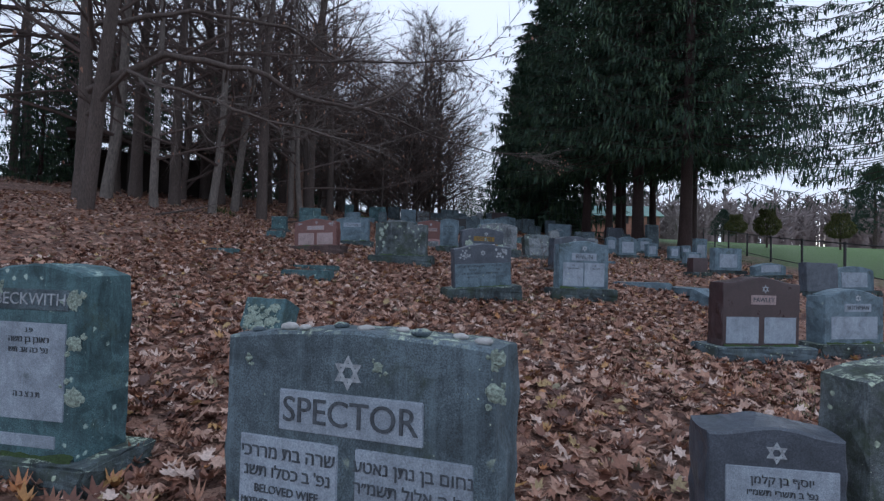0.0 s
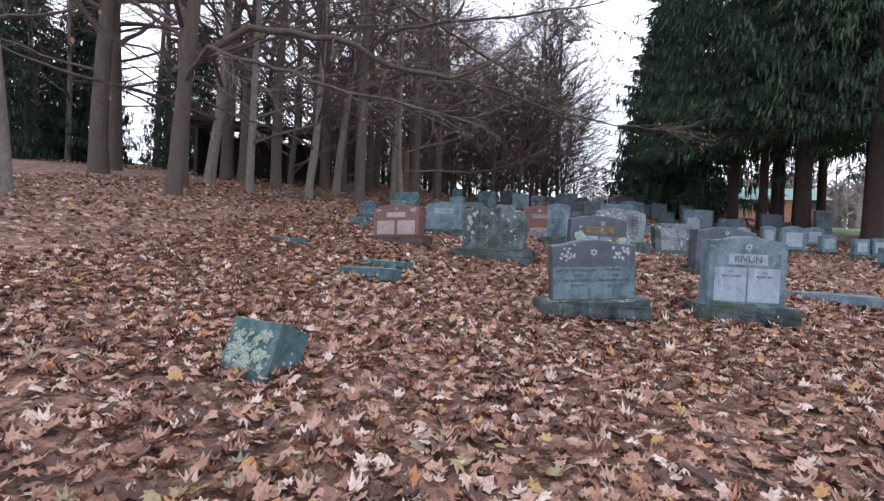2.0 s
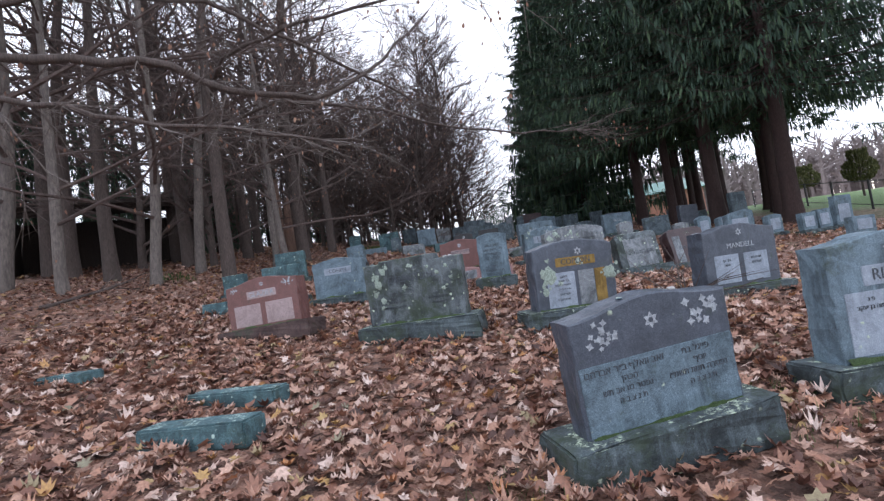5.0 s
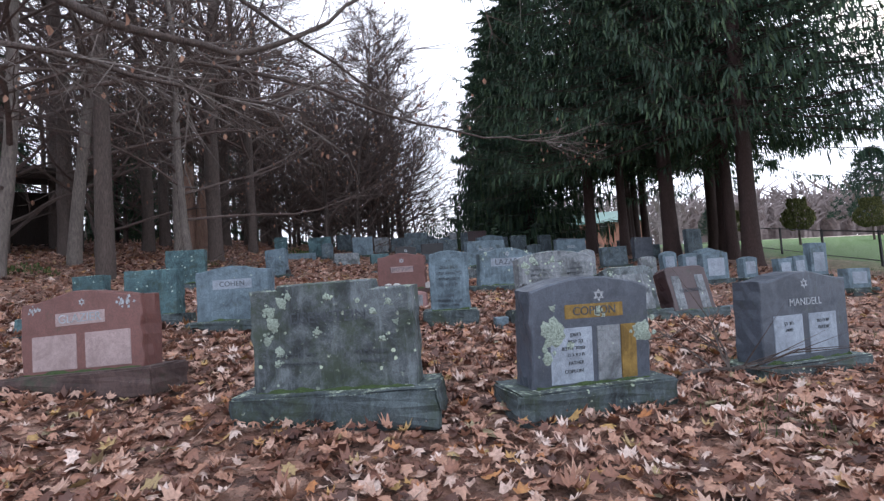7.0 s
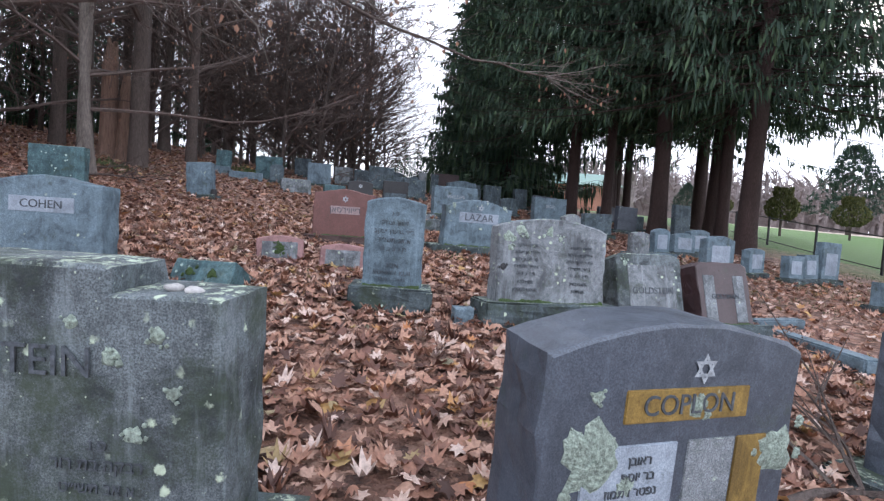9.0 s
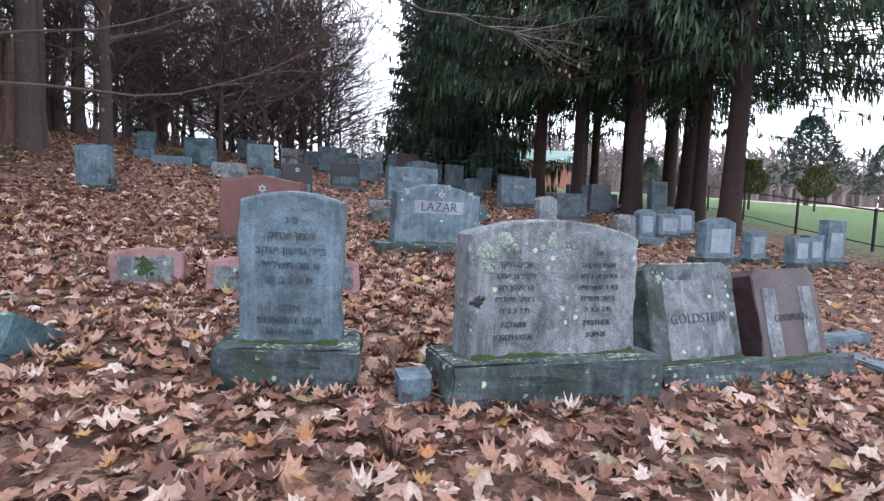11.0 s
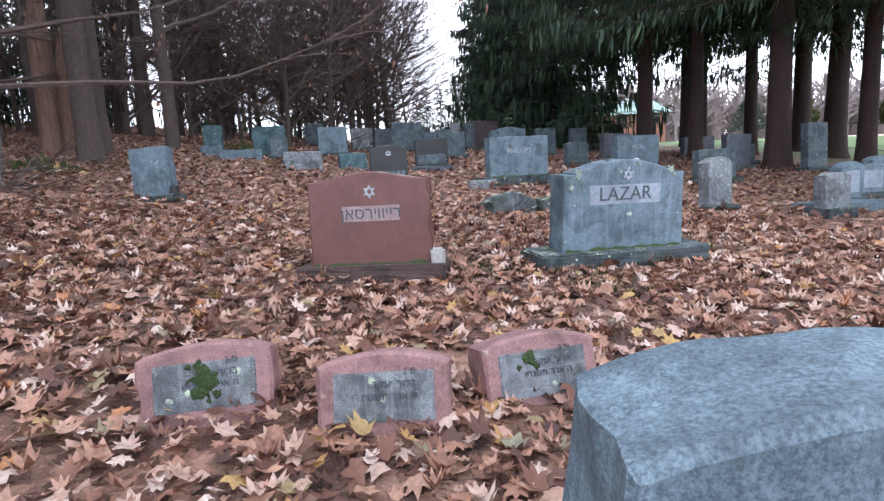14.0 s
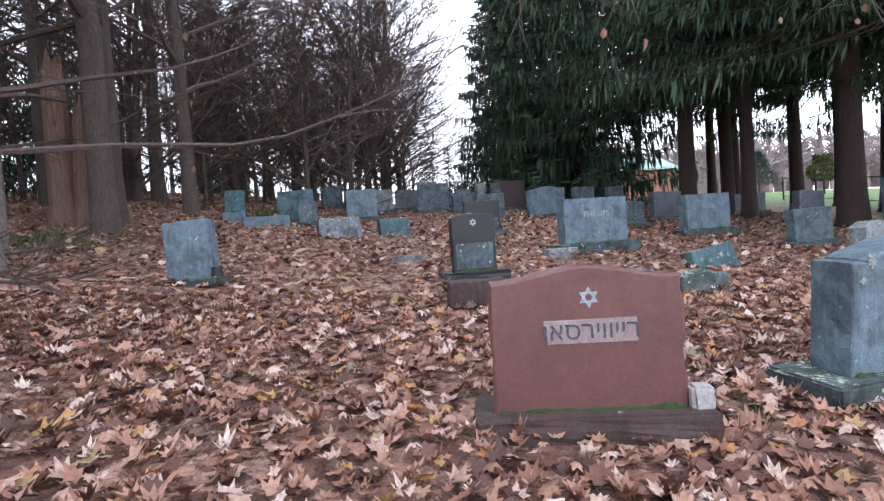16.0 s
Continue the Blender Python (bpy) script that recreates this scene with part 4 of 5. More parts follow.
def bare_tree_meshes(seed, height, radius, first=0.35, limbs=14, spread=0.5, lean=(0, 0), leaves=160, twigs=5, reach=0.38, fine=10, bark=None):
    """Trunk, crown of limbs and fine twigs, and a few clinging leaves of a leafless tree."""
    rnd = random.Random(seed)
    tv, tf, lv, lf, ev, ef = [], [], [], [], [], []
    pts, radii = shoot(rnd, Vector((0, 0, -0.3)), Vector((lean[0], lean[1], 1)), height, radius, radius * 0.12, 14, 0.05)
    foot = pts[0].lerp(pts[1], 0.3)
    tube(tv, tf, [pts[0], foot] + pts[1:], [radii[0] * 1.5, radii[0] * 1.12] + radii[1:], 9)
    tips = []
    for k in range(limbs):
        q = first + (1 - first) * (k + rnd.random() * 0.8) / limbs
        i = min(int(q * 14), 13)
        p = pts[i].lerp(pts[i + 1], q * 14 - i)
        a = rnd.uniform(0, 6.28) + k * 2.4
        L = height * reach * (1.15 - q) * rnd.uniform(0.7, 1.2) + 0.8
        way = Vector((math.cos(a), math.sin(a), rnd.uniform(0.1, 0.9) * spread * 1.6))
        lp, lr = shoot(rnd, p, way, L, max(0.018, radii[i] * 0.42), 0.010, 7, 0.17, -0.12)
        tube(lv, lf, lp, lr, 5)
        for m in range(twigs):
            j = rnd.randint(1, 7)
            d2 = (lp[j] - lp[j - 1]).normalized() + Vector((rnd.uniform(-1, 1), rnd.uniform(-1, 1), rnd.uniform(-0.5, 0.8))) * 0.8
            twig_spray(rnd, lv, lf, lp[j], d2, L * rnd.uniform(0.25, 0.5), fine, tips)
    for p in rnd.sample(tips, min(leaves, len(tips))):
        hanging_leaf(rnd, ev, ef, p, rnd.uniform(0.04, 0.075))
    made = [("trunk", mesh_of("trunk", tv, tf, bark or BARK, True)), ("crown", mesh_of("crown", lv, lf, TWIG))]
    if ev:
        made.append(("clinging_foliage", mesh_of("clinging_foliage", ev, ef, HANGING)))
    return made


def twig_spray(rnd, lv, lf, start, way, length, fine, tips):
    sp, sr = shoot(rnd, start, way, length, 0.012, 0.004, 4, 0.2)
    tube(lv, lf, sp, sr, 3)
    for w in range(fine):
        jj = rnd.randint(1, 4)
        d = ((sp[jj] - sp[jj - 1]).normalized() + Vector((rnd.uniform(-1, 1), rnd.uniform(-1, 1), rnd.uniform(-0.6, 0.7))) * 0.9).normalized()
        base, tip, r = sp[jj].lerp(sp[jj - 1], rnd.random()), None, 0.0078
        tip = base + d * rnd.uniform(0.35, 1.0)
        a = d.cross(Vector((0.3, 0.2, 0.9))).normalized() * r
        c = d.cross(a)
        i = len(lv)
        lv.extend((base + a, base - a * 0.5 + c * 0.8, base - a * 0.5 - c * 0.8, tip))
        lf.extend(((i, i + 1, i + 3), (i + 1, i + 2, i + 3), (i + 2, i, i + 3)))
        tips.append(tip)


def hanging_leaf(rnd, ev, ef, p, s):
    a = rnd.uniform(0, 6.28)
    u, n = Vector((math.cos(a), math.sin(a), rnd.uniform(-0.3, 0.3))), Vector((-math.sin(a), math.cos(a), 0))
    i = len(ev)
    for du, dz, dn in ((0, 0, 0), (-0.5, -0.6, 0.15), (-0.35, -1.2, 0), (0, -1.6, -0.2), (0.4, -1.1, 0.1), (0.55, -0.5, 0.2)):
        ev.append(p + u * (du * s) + Vector((0, 0, dz * s)) + n * (dn * s))
    ef.extend([(i, i + 1, i + 2), (i, i + 2, i + 3), (i, i + 3, i + 4), (i, i + 4, i + 5)])


def tree_from(made, x, y, turn, scale, label, name="bare_tree", category="tree", group="woods edge", barks=None):
    root = empty(name, pose(x, y, gz(x, y) - 0.02, 0, 0, turn), label, category, group)
    root.scale = (scale,) * 3
    for nm, me in made:
        q = part_mesh(nm, me, root)
        if nm != "trunk":
            q["kind"] = "stuff"
    return root


TALL = [bare_tree_meshes(11, 17, 0.22, 0.22, 24, 0.6, (0.02, 0.0), 120), bare_tree_meshes(12, 15, 0.16, 0.18, 24, 0.5, (-0.05, 0.03), 160, bark=PALEBARK),
        bare_tree_meshes(13, 12, 0.12, 0.14, 24, 0.45, (0.10, 0.05), 200, bark=PALEBARK), bare_tree_meshes(14, 18, 0.27, 0.24, 26, 0.7, (0.0, -0.02), 100)]
BUSHY = [bare_tree_meshes(21, 9, 0.10, 0.07, 32, 0.7, (0.05, 0), 200, 6, 0.42, 10), bare_tree_meshes(22, 11, 0.12, 0.06, 34, 0.8, (-0.04, 0.02), 200, 6, 0.4, 10)]
WOODLABEL = "tall leafless tree at the edge of the woods"
ONES = [(-9.4, 11.2, 1, 1.15, 40), (-13.3, 16.7, 3, 1.0, 80), (-9.9, 16.2, 0, 0.95, 10), (-10.6, 18.2, 2, 1.5, 20), (-8.6, 17.6, 2, 1.1, 100), (-9.4, 20.2, 0, 0.9, 200),
        (-7.6, 19.2, 2, 1.2, 30), (-6.6, 24.4, 1, 0.85, 300), (-6.5, 27.0, 0, 1.1, 250), (-5.7, 23.2, 2, 1.0, 150), (-7.2, 28.6, 3, 1.0, 120), (-6.5, 31.0, 0, 0.9, 60),
        (-10.0, 31.0, 0, 1.0, 190), (-8.8, 34.5, 3, 0.9, 75), (-8.2, 22.4, 1, 1.0, 210), (-10.0, 25.0, 3, 0.9, 330), (-9.2, 28.0, 0, 0.95, 15), (-12.0, 22.0, 3, 0.9, 135)]
for x, y, k, s, a in ONES:
    tree_from(TALL[k], x, y, a, s, WOODLABEL)
rw = random.Random(5)
for k in range(46):
    y = rw.uniform(14, 78)
    edge = -13.5 if y < 24 else -10.5 + (y - 24) * 0.15
    x = min(edge, -4.0) - rw.uniform(0, 1) ** 1.5 * 18
    tree_from(TALL[k % 4], x, y, rw.uniform(0, 360), rw.uniform(0.8, 1.15), WOODLABEL)
for k in range(30):
    y = rw.uniform(24, 60)
    x = min(-8.6 + (y - 22) * 0.15, -2.4) - rw.uniform(0, 6)
    tree_from(BUSHY[k % 2], x, y, rw.uniform(0, 360), rw.uniform(0.8, 1.25), "twiggy brown leafless small tree", "small_bare_tree")


ROUND = bare_tree_meshes(23, 15, 0.15, 0.10, 46, 0.8, (0.04, 0), 320, 7, 0.36, 12)
for x, y, s, a in ((-2.3, 41.5, 1.05, 130), (-1.7, 45.5, 1.15, 250), (-0.9, 50.5, 1.25, 190)):
    tree_from(ROUND, x, y, a, s, "leafless tree with a dense round crown of brown twigs", "small_bare_tree")
for x, y, s, a in ((-1.6, 50, 1.25, 20), (-0.6, 57, 1.3, 140), (-2.2, 44, 1.1, 250), (0.2, 64, 1.3, 300), (-2.9, 47.5, 1.35, 60), (-3.6, 40, 1.2, 110), (-2.6, 54, 1.4, 170), (-1.0, 62, 1.5, 220), (-4.4, 36.5, 1.15, 350), (-1.9, 45.5, 1.55, 30), (-3.0, 39.0, 1.4, 95)):
    tree_from(BUSHY[0], x, y, a, s, "twiggy brown leafless small tree", "small_bare_tree")


def spruce_meshes(seed, height, radius, reach, low, whorls=27, per=8, dense=54, fat=1.0):
    """A spruce: a straight trunk, boughs that droop and lift at their ends, and curtains of hanging needle sprays."""
    rnd = random.Random(seed)
    tv, tf, bv, bf, nv, nf = [], [], [], [], [], []
    pts, radii = shoot(rnd, Vector((0, 0, -0.3)), Vector((0, 0, 1)), height, radius, 0.03, 12, 0.012)
    tube(tv, tf, [pts[0], pts[0].lerp(pts[1], 0.22), pts[0].lerp(pts[1], 0.5)] + pts[1:], [radius * 1.75, radius * 1.2, radius * 1.02] + radii[1:], 10)
    for w in range(whorls):
        q = w / whorls
        z = low + (height - low) * q ** 1.1
        L0 = reach * (1 - q) ** 0.62 + 0.4
        for b in range(per):
            a = 2 * math.pi * (b + rnd.random() * 0.9) / per + w * 0.9
            L = L0 * rnd.uniform(0.6, 1.12)
            n = 5
            p, bp = Vector((0, 0, z + rnd.uniform(-0.35, 0.35))), []
            sag, lift = rnd.uniform(0.22, 0.42), rnd.uniform(0.10, 0.28)
            for k in range(n + 1):
                s = k / n
                bp.append(p + Vector((math.cos(a) * L * s, math.sin(a) * L * s, -sag * L * s + lift * L * s ** 3 + rnd.uniform(-0.04, 0.04))))
            tube(bv, bf, bp, [0.035 * (1 - 0.85 * k / n) for k in range(n + 1)], 3)
            out_way, side = Vector((math.cos(a), math.sin(a), 0)), Vector((-math.sin(a), math.cos(a), 0))
            for h in range(int(dense * (0.45 + 0.55 * L / reach))):
                s = 0.10 + 0.90 * rnd.random() ** 0.75
                k = min(int(s * n), n - 1)
                c = bp[k].lerp(bp[k + 1], s * n - k)
                out = rnd.uniform(-1, 1) * 0.20 * L * (1.05 - s)
                c = c + side * out + Vector((0, 0, -abs(out) * 0.30))
                # a hanging spray
                hang, wd = fat * rnd.uniform(0.18, 0.62) * (0.5 + 0.6 * L / reach), fat * rnd.uniform(0.022, 0.055)
                t = rnd.uniform(0, 6.28)
                u = Vector((math.cos(t), math.sin(t), 0)) * wd
                tip = c + Vector((rnd.uniform(-0.10, 0.10), rnd.uniform(-0.10, 0.10), -hang)) + out_way * rnd.uniform(0, 0.15)
                i = len(nv)
                nv.extend((c + u * 0.4, c.lerp(tip, 0.4) + u, tip, c.lerp(tip, 0.55) - u))
                nf.append((i, i + 1, i + 2, i + 3))
                # a spray along the bough
                d = (out_way + Vector((0, 0, -0.3)) + side * rnd.uniform(-0.9, 0.9)).normalized() * fat * rnd.uniform(0.2, 0.5)
                v = d.cross(Vector((0, 0, 1))).normalized() * fat * rnd.uniform(0.03, 0.07)
                i = len(nv)
                nv.extend((c - v, c + d * 0.6 - v * 0.8, c + d, c + d * 0.5 + v))
                nf.append((i, i + 1, i + 2, i + 3))
    return [("trunk", mesh_of("trunk", tv, tf, REDBARK, True)), ("bough_work", mesh_of("bough_work", bv, bf, REDBARK)), ("crown", mesh_of("crown", nv, nf, NEEDLE))]


SPRUCE = [spruce_meshes(31, 26, 0.29, 7.3, 4.9, 29, 9, 96, 0.76), spruce_meshes(32, 24, 0.22, 5.2, 5.8, 26, 9, 48, 1.0), spruce_meshes(33, 22, 0.34, 5.4, 1.1, 34, 11, 34, 1.95), spruce_meshes(34, 20, 0.3, 4.8, 1.5, 22, 7, 26, 1.9)]
for x, y, k, s, a in ((10.0, 28.8, 0, 1.05, 0), (11.0, 25.6, 0, 1.0, 70), (12.2, 28.5, 1, 1.0, 20), (8.5, 33.5, 0, 0.95, 130), (10.9, 35.0, 1, 1.0, 200), (11.5, 36.0, 1, 0.95, 250),
                     (12.6, 33.8, 1, 1.0, 310), (7.7, 42.0, 2, 0.9, 15), (7.6, 50.0, 2, 0.9, 200), (8.0, 60.0, 2, 0.9, 300), (16.8, 19.3, 0, 0.9, 100), (14.0, 41.0, 1, 1.0, 60), (13.9, 31.6, 0, 1.1, 80), (9.3, 31.6, 1, 0.95, 140), (15.4, 35.0, 0, 1.1, 170), (13.2, 38.0, 1, 1.0, 220)):
    tree_from(SPRUCE[k], x, y, a, s, "tall dark green spruce with drooping boughs", "spruce_tree", "tree", "row of spruces")
# dark evergreens inside the woods
for x, y, k, s, a in ((-20, 27, 3, 0.36, 10), (-17, 38, 3, 0.55, 60), (-27, 34, 3, 0.42, 120), (-13, 50, 3, 0.55, 190), (-9, 66, 3, 0.7, 330), (-16, 30, 3, 0.4, 20),
                      (-20, 50, 3, 0.6, 75), (-25, 44, 3, 0.45, 145), (-15, 60, 3, 0.6, 215), (-29, 20, 3, 0.45, 15), (-14, 42, 3, 0.42, 40), (-13, 33, 3, 0.36, 100), (-22, 36, 3, 0.5, 160), (-18, 44, 3, 0.5, 230), (-24, 26, 3, 0.45, 290), (-27, 23, 3, 0.55, 30), (-32, 30, 3, 0.42, 70), (-33, 24, 3, 0.4, 200), (-24, 21, 3, 0.4, 130), (-25.5, 26.5, 2, 0.46, 15), (-21.5, 31, 2, 0.4, 100), (-30, 27, 2, 0.5, 200), (3.4, 63, 3, 0.26, 15), (1.4, 66, 3, 0.24, 80), (5.2, 66, 3, 0.30, 150), (-0.6, 69, 3, 0.24, 200), (2.4, 70, 3, 0.3, 260)):
    tree_from(SPRUCE[k], x, y, a, s, "dark evergreen tree deep in the woods", "evergreen_tree", "tree", "evergreens in the woods")


# ---- the limb over the graves ----
def overhanging_tree(x, y, seed, limbs, leaf=(0.03, 0.055), hung=34, label="gray leafless maple with long low limbs over the graves"):
    """A maple at the woods' edge whose long limbs reach out over the stones."""
    rnd = random.Random(seed)
    root = empty("maple_tree", pose(x, y, gz(x, y) - 0.05), label, "tree")
    tv, tf = [], []
    pts, radii = shoot(rnd, Vector((0, 0, -0.3)), Vector((0.06, 0, 1)), 14, 0.2, 0.03, 12, 0.05)
    tube(tv, tf, pts, radii, 10)
    part_mesh("trunk", mesh_of("trunk", tv, tf, BARK, True), root)
    ev, ef = [], []
    for path, r0 in limbs:
        lv, lf = [], []
        ps = [Vector(p) for p in path]
        dense = []
        for a, b in zip(ps, ps[1:]):
            dense += [a.lerp(b, k / 4) + Vector((rnd.uniform(-1, 1), rnd.uniform(-1, 1), rnd.uniform(-1, 1))) * 0.05 for k in range(4)]
        dense.append(ps[-1])
        tube(lv, lf, dense, [r0 * (1 - 0.8 * k / len(dense)) for k in range(len(dense))], 6)
        part_mesh("limb", mesh_of("limb", lv, lf, BARK, True), root)
        lv, lf, tips = [], [], []
        for k in range(26):
            j = rnd.randint(len(dense) // 4, len(dense) - 1)
            way = (dense[j] - dense[j - 1]).normalized() + Vector((rnd.uniform(-1, 1), rnd.uniform(-1, 1), rnd.uniform(-0.7, 0.6)))
            twig_spray(rnd, lv, lf, dense[j], way, rnd.uniform(0.7, 2.0), 9, tips)
        q = part_mesh("twig_work", mesh_of("twig_work", lv, lf, PALEBARK), root)
        q["kind"] = "stuff"
        for p in rnd.sample(tips, hung):
            hanging_leaf(rnd, ev, ef, p, rnd.uniform(*leaf))
    q = part_mesh("clinging_foliage", mesh_of("clinging_foliage", ev, ef, HANGING), root)
    q["kind"] = "stuff"


overhanging_tree(-8.3, 14.2, 77, [
    ([(0, 0, 3.0), (1.6, 0.3, 4.0), (3.4, 1.2, 4.0), (4.9, 2.2, 3.45), (6.1, 3.3, 3.6), (7.2, 4.2, 4.6), (8.3, 5.2, 6.0)], 0.10),
    ([(0, 0, 2.4), (1.3, -0.6, 3.2), (2.8, -0.9, 2.7), (4.2, -0.6, 2.3), (5.8, 0.2, 2.0), (7.2, 1.2, 1.9)], 0.06),
    ([(0.1, 0, 4.6), (1.8, 1.4, 5.6), (3.8, 3.0, 5.9), (5.6, 4.6, 5.2), (7.4, 6.4, 4.4), (8.8, 8.2, 3.9)], 0.07),
    ([(0.1, 0, 4.0), (1.0, -1.6, 5.0), (2.4, -3.2, 5.4), (4.0, -4.2, 5.2)], 0.06)])
overhanging_tree(-6.4, 20.6, 91, [
    ([(0.1, 0, 4.2), (2.0, -0.4, 4.5), (4.2, -0.3, 4.0), (6.4, 0.4, 3.3), (8.4, 1.0, 2.9), (10.4, 1.4, 2.8)], 0.06),
    ([(0.1, 0, 5.2), (1.6, -2.2, 5.0), (3.6, -4.0, 4.4), (5.8, -5.2, 3.9), (7.6, -5.8, 3.8)], 0.06)], (0.045, 0.07), 60, "slender leafless maple with a few orange leaves hanging on")


# ---- beyond the graves ----
def fence():
    line = [(11.2, 12.0), (13.2, 21.0), (15.2, 30.0), (18.4, 44.0)]
    root = empty("fence", pose(0, 0, 0), "low black metal fence along the grass", "fence")
    posts = []
    for (xa, ya), (xb, yb) in zip(line, line[1:]):
        n = int(math.hypot(xb - xa, yb - ya) / 2.4)
        posts += [(xa + (xb - xa) * k / n, ya + (yb - ya) * k / n) for k in range(n)]
    me = bpy.data.meshes.new("post")
    bm = box_bm(0.06, 0.06, 1.2, -0.1, 0, 0, 0.006)
    bm.to_mesh(me)
    bm.free()
    me.materials.append(IRON)
    for x, y in posts:
        part_mesh("post", me, root, "", pose(x, y, gz(x, y)))
    for (xa, ya), (xb, yb) in zip(posts, posts[1:]):
        for h, r in ((1.05, 0.022), (0.18, 0.015)):
            vs, fs = [], []
            tube(vs, fs, [Vector((xa, ya, gz(xa, ya) + h)), Vector((xb, yb, gz(xb, yb) + h))], [r, r], 5)
            part_mesh("rail", mesh_of("rail", vs, fs, IRON), root)


fence()


def brick_hall():
    x, y, w, d, h = 21.0, 68.0, 8.0, 7.0, 2.4
    z = gz(x, y)
    root = empty("brick_building", pose(x, y, z, 0, 0, -6), "low salmon brick building with a green roof", "building")
    part("wall", box_bm(w, d, h + 0.6, -0.6, 0, 0, 0.02), BRICKWALL, root)
    bm = bmesh.new()
    o = [(-w / 2 - 0.5, -d / 2 - 0.5, h), (w / 2 + 0.5, -d / 2 - 0.5, h), (w / 2 + 0.5, d / 2 + 0.5, h), (-w / 2 - 0.5, d / 2 + 0.5, h), (-w / 2, 0, h + 1.6), (w / 2, 0, h + 1.6)]
    vs = [bm.verts.new(p) for p in o]
    for f in ((0, 1, 5, 4), (2, 3, 4, 5), (1, 2, 5), (3, 0, 4), (3, 2, 1, 0)):
        bm.faces.new([vs[k] for k in f])
    part("roof", bm, GREENROOF, root)
    for k in range(3):
        q = part("window", box_bm(0.9, 0.06, 1.0, 0, 0, 0, 0.01), IRON, root)
        q.matrix_basis = pose(-3 + 3 * k, -d / 2 - 0.01, 1.5)


brick_hall()


def shed():
    x, y = -13.9, 26.2
    z = gz(x, y)
    root = empty("wooden_shed", pose(x, y, z, 0, 0, 36), "dark open-fronted wooden shed among the trees", "shed")
    for nm, w, d, h, x0, y0, z0 in (("back_wall", 5.8, 0.12, 2.6, 0, 1.8, -0.4), ("side_wall", 0.12, 3.6, 2.6, -2.9, 0, -0.4), ("side_wall", 0.12, 3.6, 2.6, 2.9, 0, -0.4),
                                    ("front_beam", 6.0, 0.14, 0.25, 0, -1.8, 2.0), ("corner_post", 0.16, 0.16, 2.5, -1.0, -1.8, -0.4), ("corner_post", 0.16, 0.16, 2.5, 1.0, -1.8, -0.4)):
        part(nm, box_bm(w, d, h, z0, x0, y0, 0.01), WOOD, root)
    q = part("roof", box_bm(6.6, 4.6, 0.14, 0, 0, 0, 0.01), WOOD, root)
    q.matrix_basis = pose(0, 0, 2.35, 6, 0, 0)


shed()


def snag():
    """A broken, splintered trunk at the woods' edge."""
    rnd = random.Random(3)
    x, y = -7.6, 27.6
    root = empty("broken_tree_trunk", pose(x, y, gz(x, y) - 0.1), "broken splintered tree trunk with raw reddish wood", "tree")
    for k, (dx, h, r) in enumerate(((0, 3.4, 0.22), (0.42, 2.5, 0.15))):
        tv, tf = [], []
        tube(tv, tf, [Vector((dx, 0, 0)), Vector((dx, 0, 0.5)), Vector((dx + 0.03, 0, h * 0.8)), Vector((dx + 0.05, 0.02, h))], [r * 1.5, r * 1.1, r, r * 0.55], 11)
        tv = [v + Vector((rnd.uniform(-1, 1), rnd.uniform(-1, 1), rnd.uniform(-1, 1) * (5 if v.z > h * 0.9 else 1))) * 0.03 for v in tv]
        part_mesh("splintered_stem", mesh_of("splintered_stem", tv, tf, BROKEN), root)


snag()


def clipped_shrub(x, y, h, w):
    rnd = random.Random(int(x * 10))
    ev, ef, tv, tf = [], [], [], []
    for k in range(1500):
        q = rnd.random()
        r = w / 2 * math.sin(min(1, q * 1.25 + 0.12) * math.pi * 0.86) ** 0.7 * rnd.uniform(0.75, 1.05)
        a = rnd.uniform(0, 6.28)
        hanging_leaf(rnd, ev, ef, Vector((math.cos(a) * r, math.sin(a) * r, 0.35 * h + q * h * 0.65)), 0.09)
    tube(tv, tf, [Vector((0, 0, -0.1)), Vector((0, 0, h * 0.6))], [0.07, 0.05], 6)
    root = empty("clipped_shrub", pose(x, y, gz(x, y)), "small clipped yellow-green evergreen shrub on the grass", "shrub", "shrubs on the grass")
    part_mesh("stem", mesh_of("stem", tv, tf, BARK), root)
    part_mesh("crown", mesh_of("crown", ev, ef, SHRUB), root)["kind"] = "stuff"


for x, y, h, w in ((21.0, 36.5, 2.6, 1.6), (27.5, 39.0, 2.6, 1.9), (24.0, 46.0, 2.4, 1.7)):
    clipped_shrub(x, y, h, w)


def pine(x, y, s, seed):
    rnd = random.Random(seed)
    tv, tf, ev, ef = [], [], [], []
    tube(tv, tf, [Vector((0, 0, -0.2)), Vector((0.1, 0, 3)), Vector((0, 0.1, 7))], [0.2, 0.14, 0.03], 8)
    for k in range(900):
        q = rnd.random()
        r, a = 3.3 * (1 - q) ** 0.7 * rnd.uniform(0.4, 1.0) + 0.2, rnd.uniform(0, 6.28)
        c = Vector((math.cos(a) * r, math.sin(a) * r, 1.2 + q * 6 + 0.15 * r))
        for m in range(12):
            d = Vector((rnd.uniform(-1, 1), rnd.uniform(-1, 1), rnd.uniform(-0.3, 1))).normalized() * rnd.uniform(0.25, 0.5)
            v = d.cross(Vector((0.2, 0.3, 1))).normalized() * 0.035
            i = len(ev)
            ev.extend((c - v, c + v, c + d))
            ef.append((i, i + 1, i + 2))
    tree_from([("trunk", mesh_of("trunk", tv, tf, BARK)), ("crown", mesh_of("crown", ev, ef, PINENEEDLE))], x, y, 0, s, "broad green pine standing in the field", "pine_tree", "tree", "pines in the field")


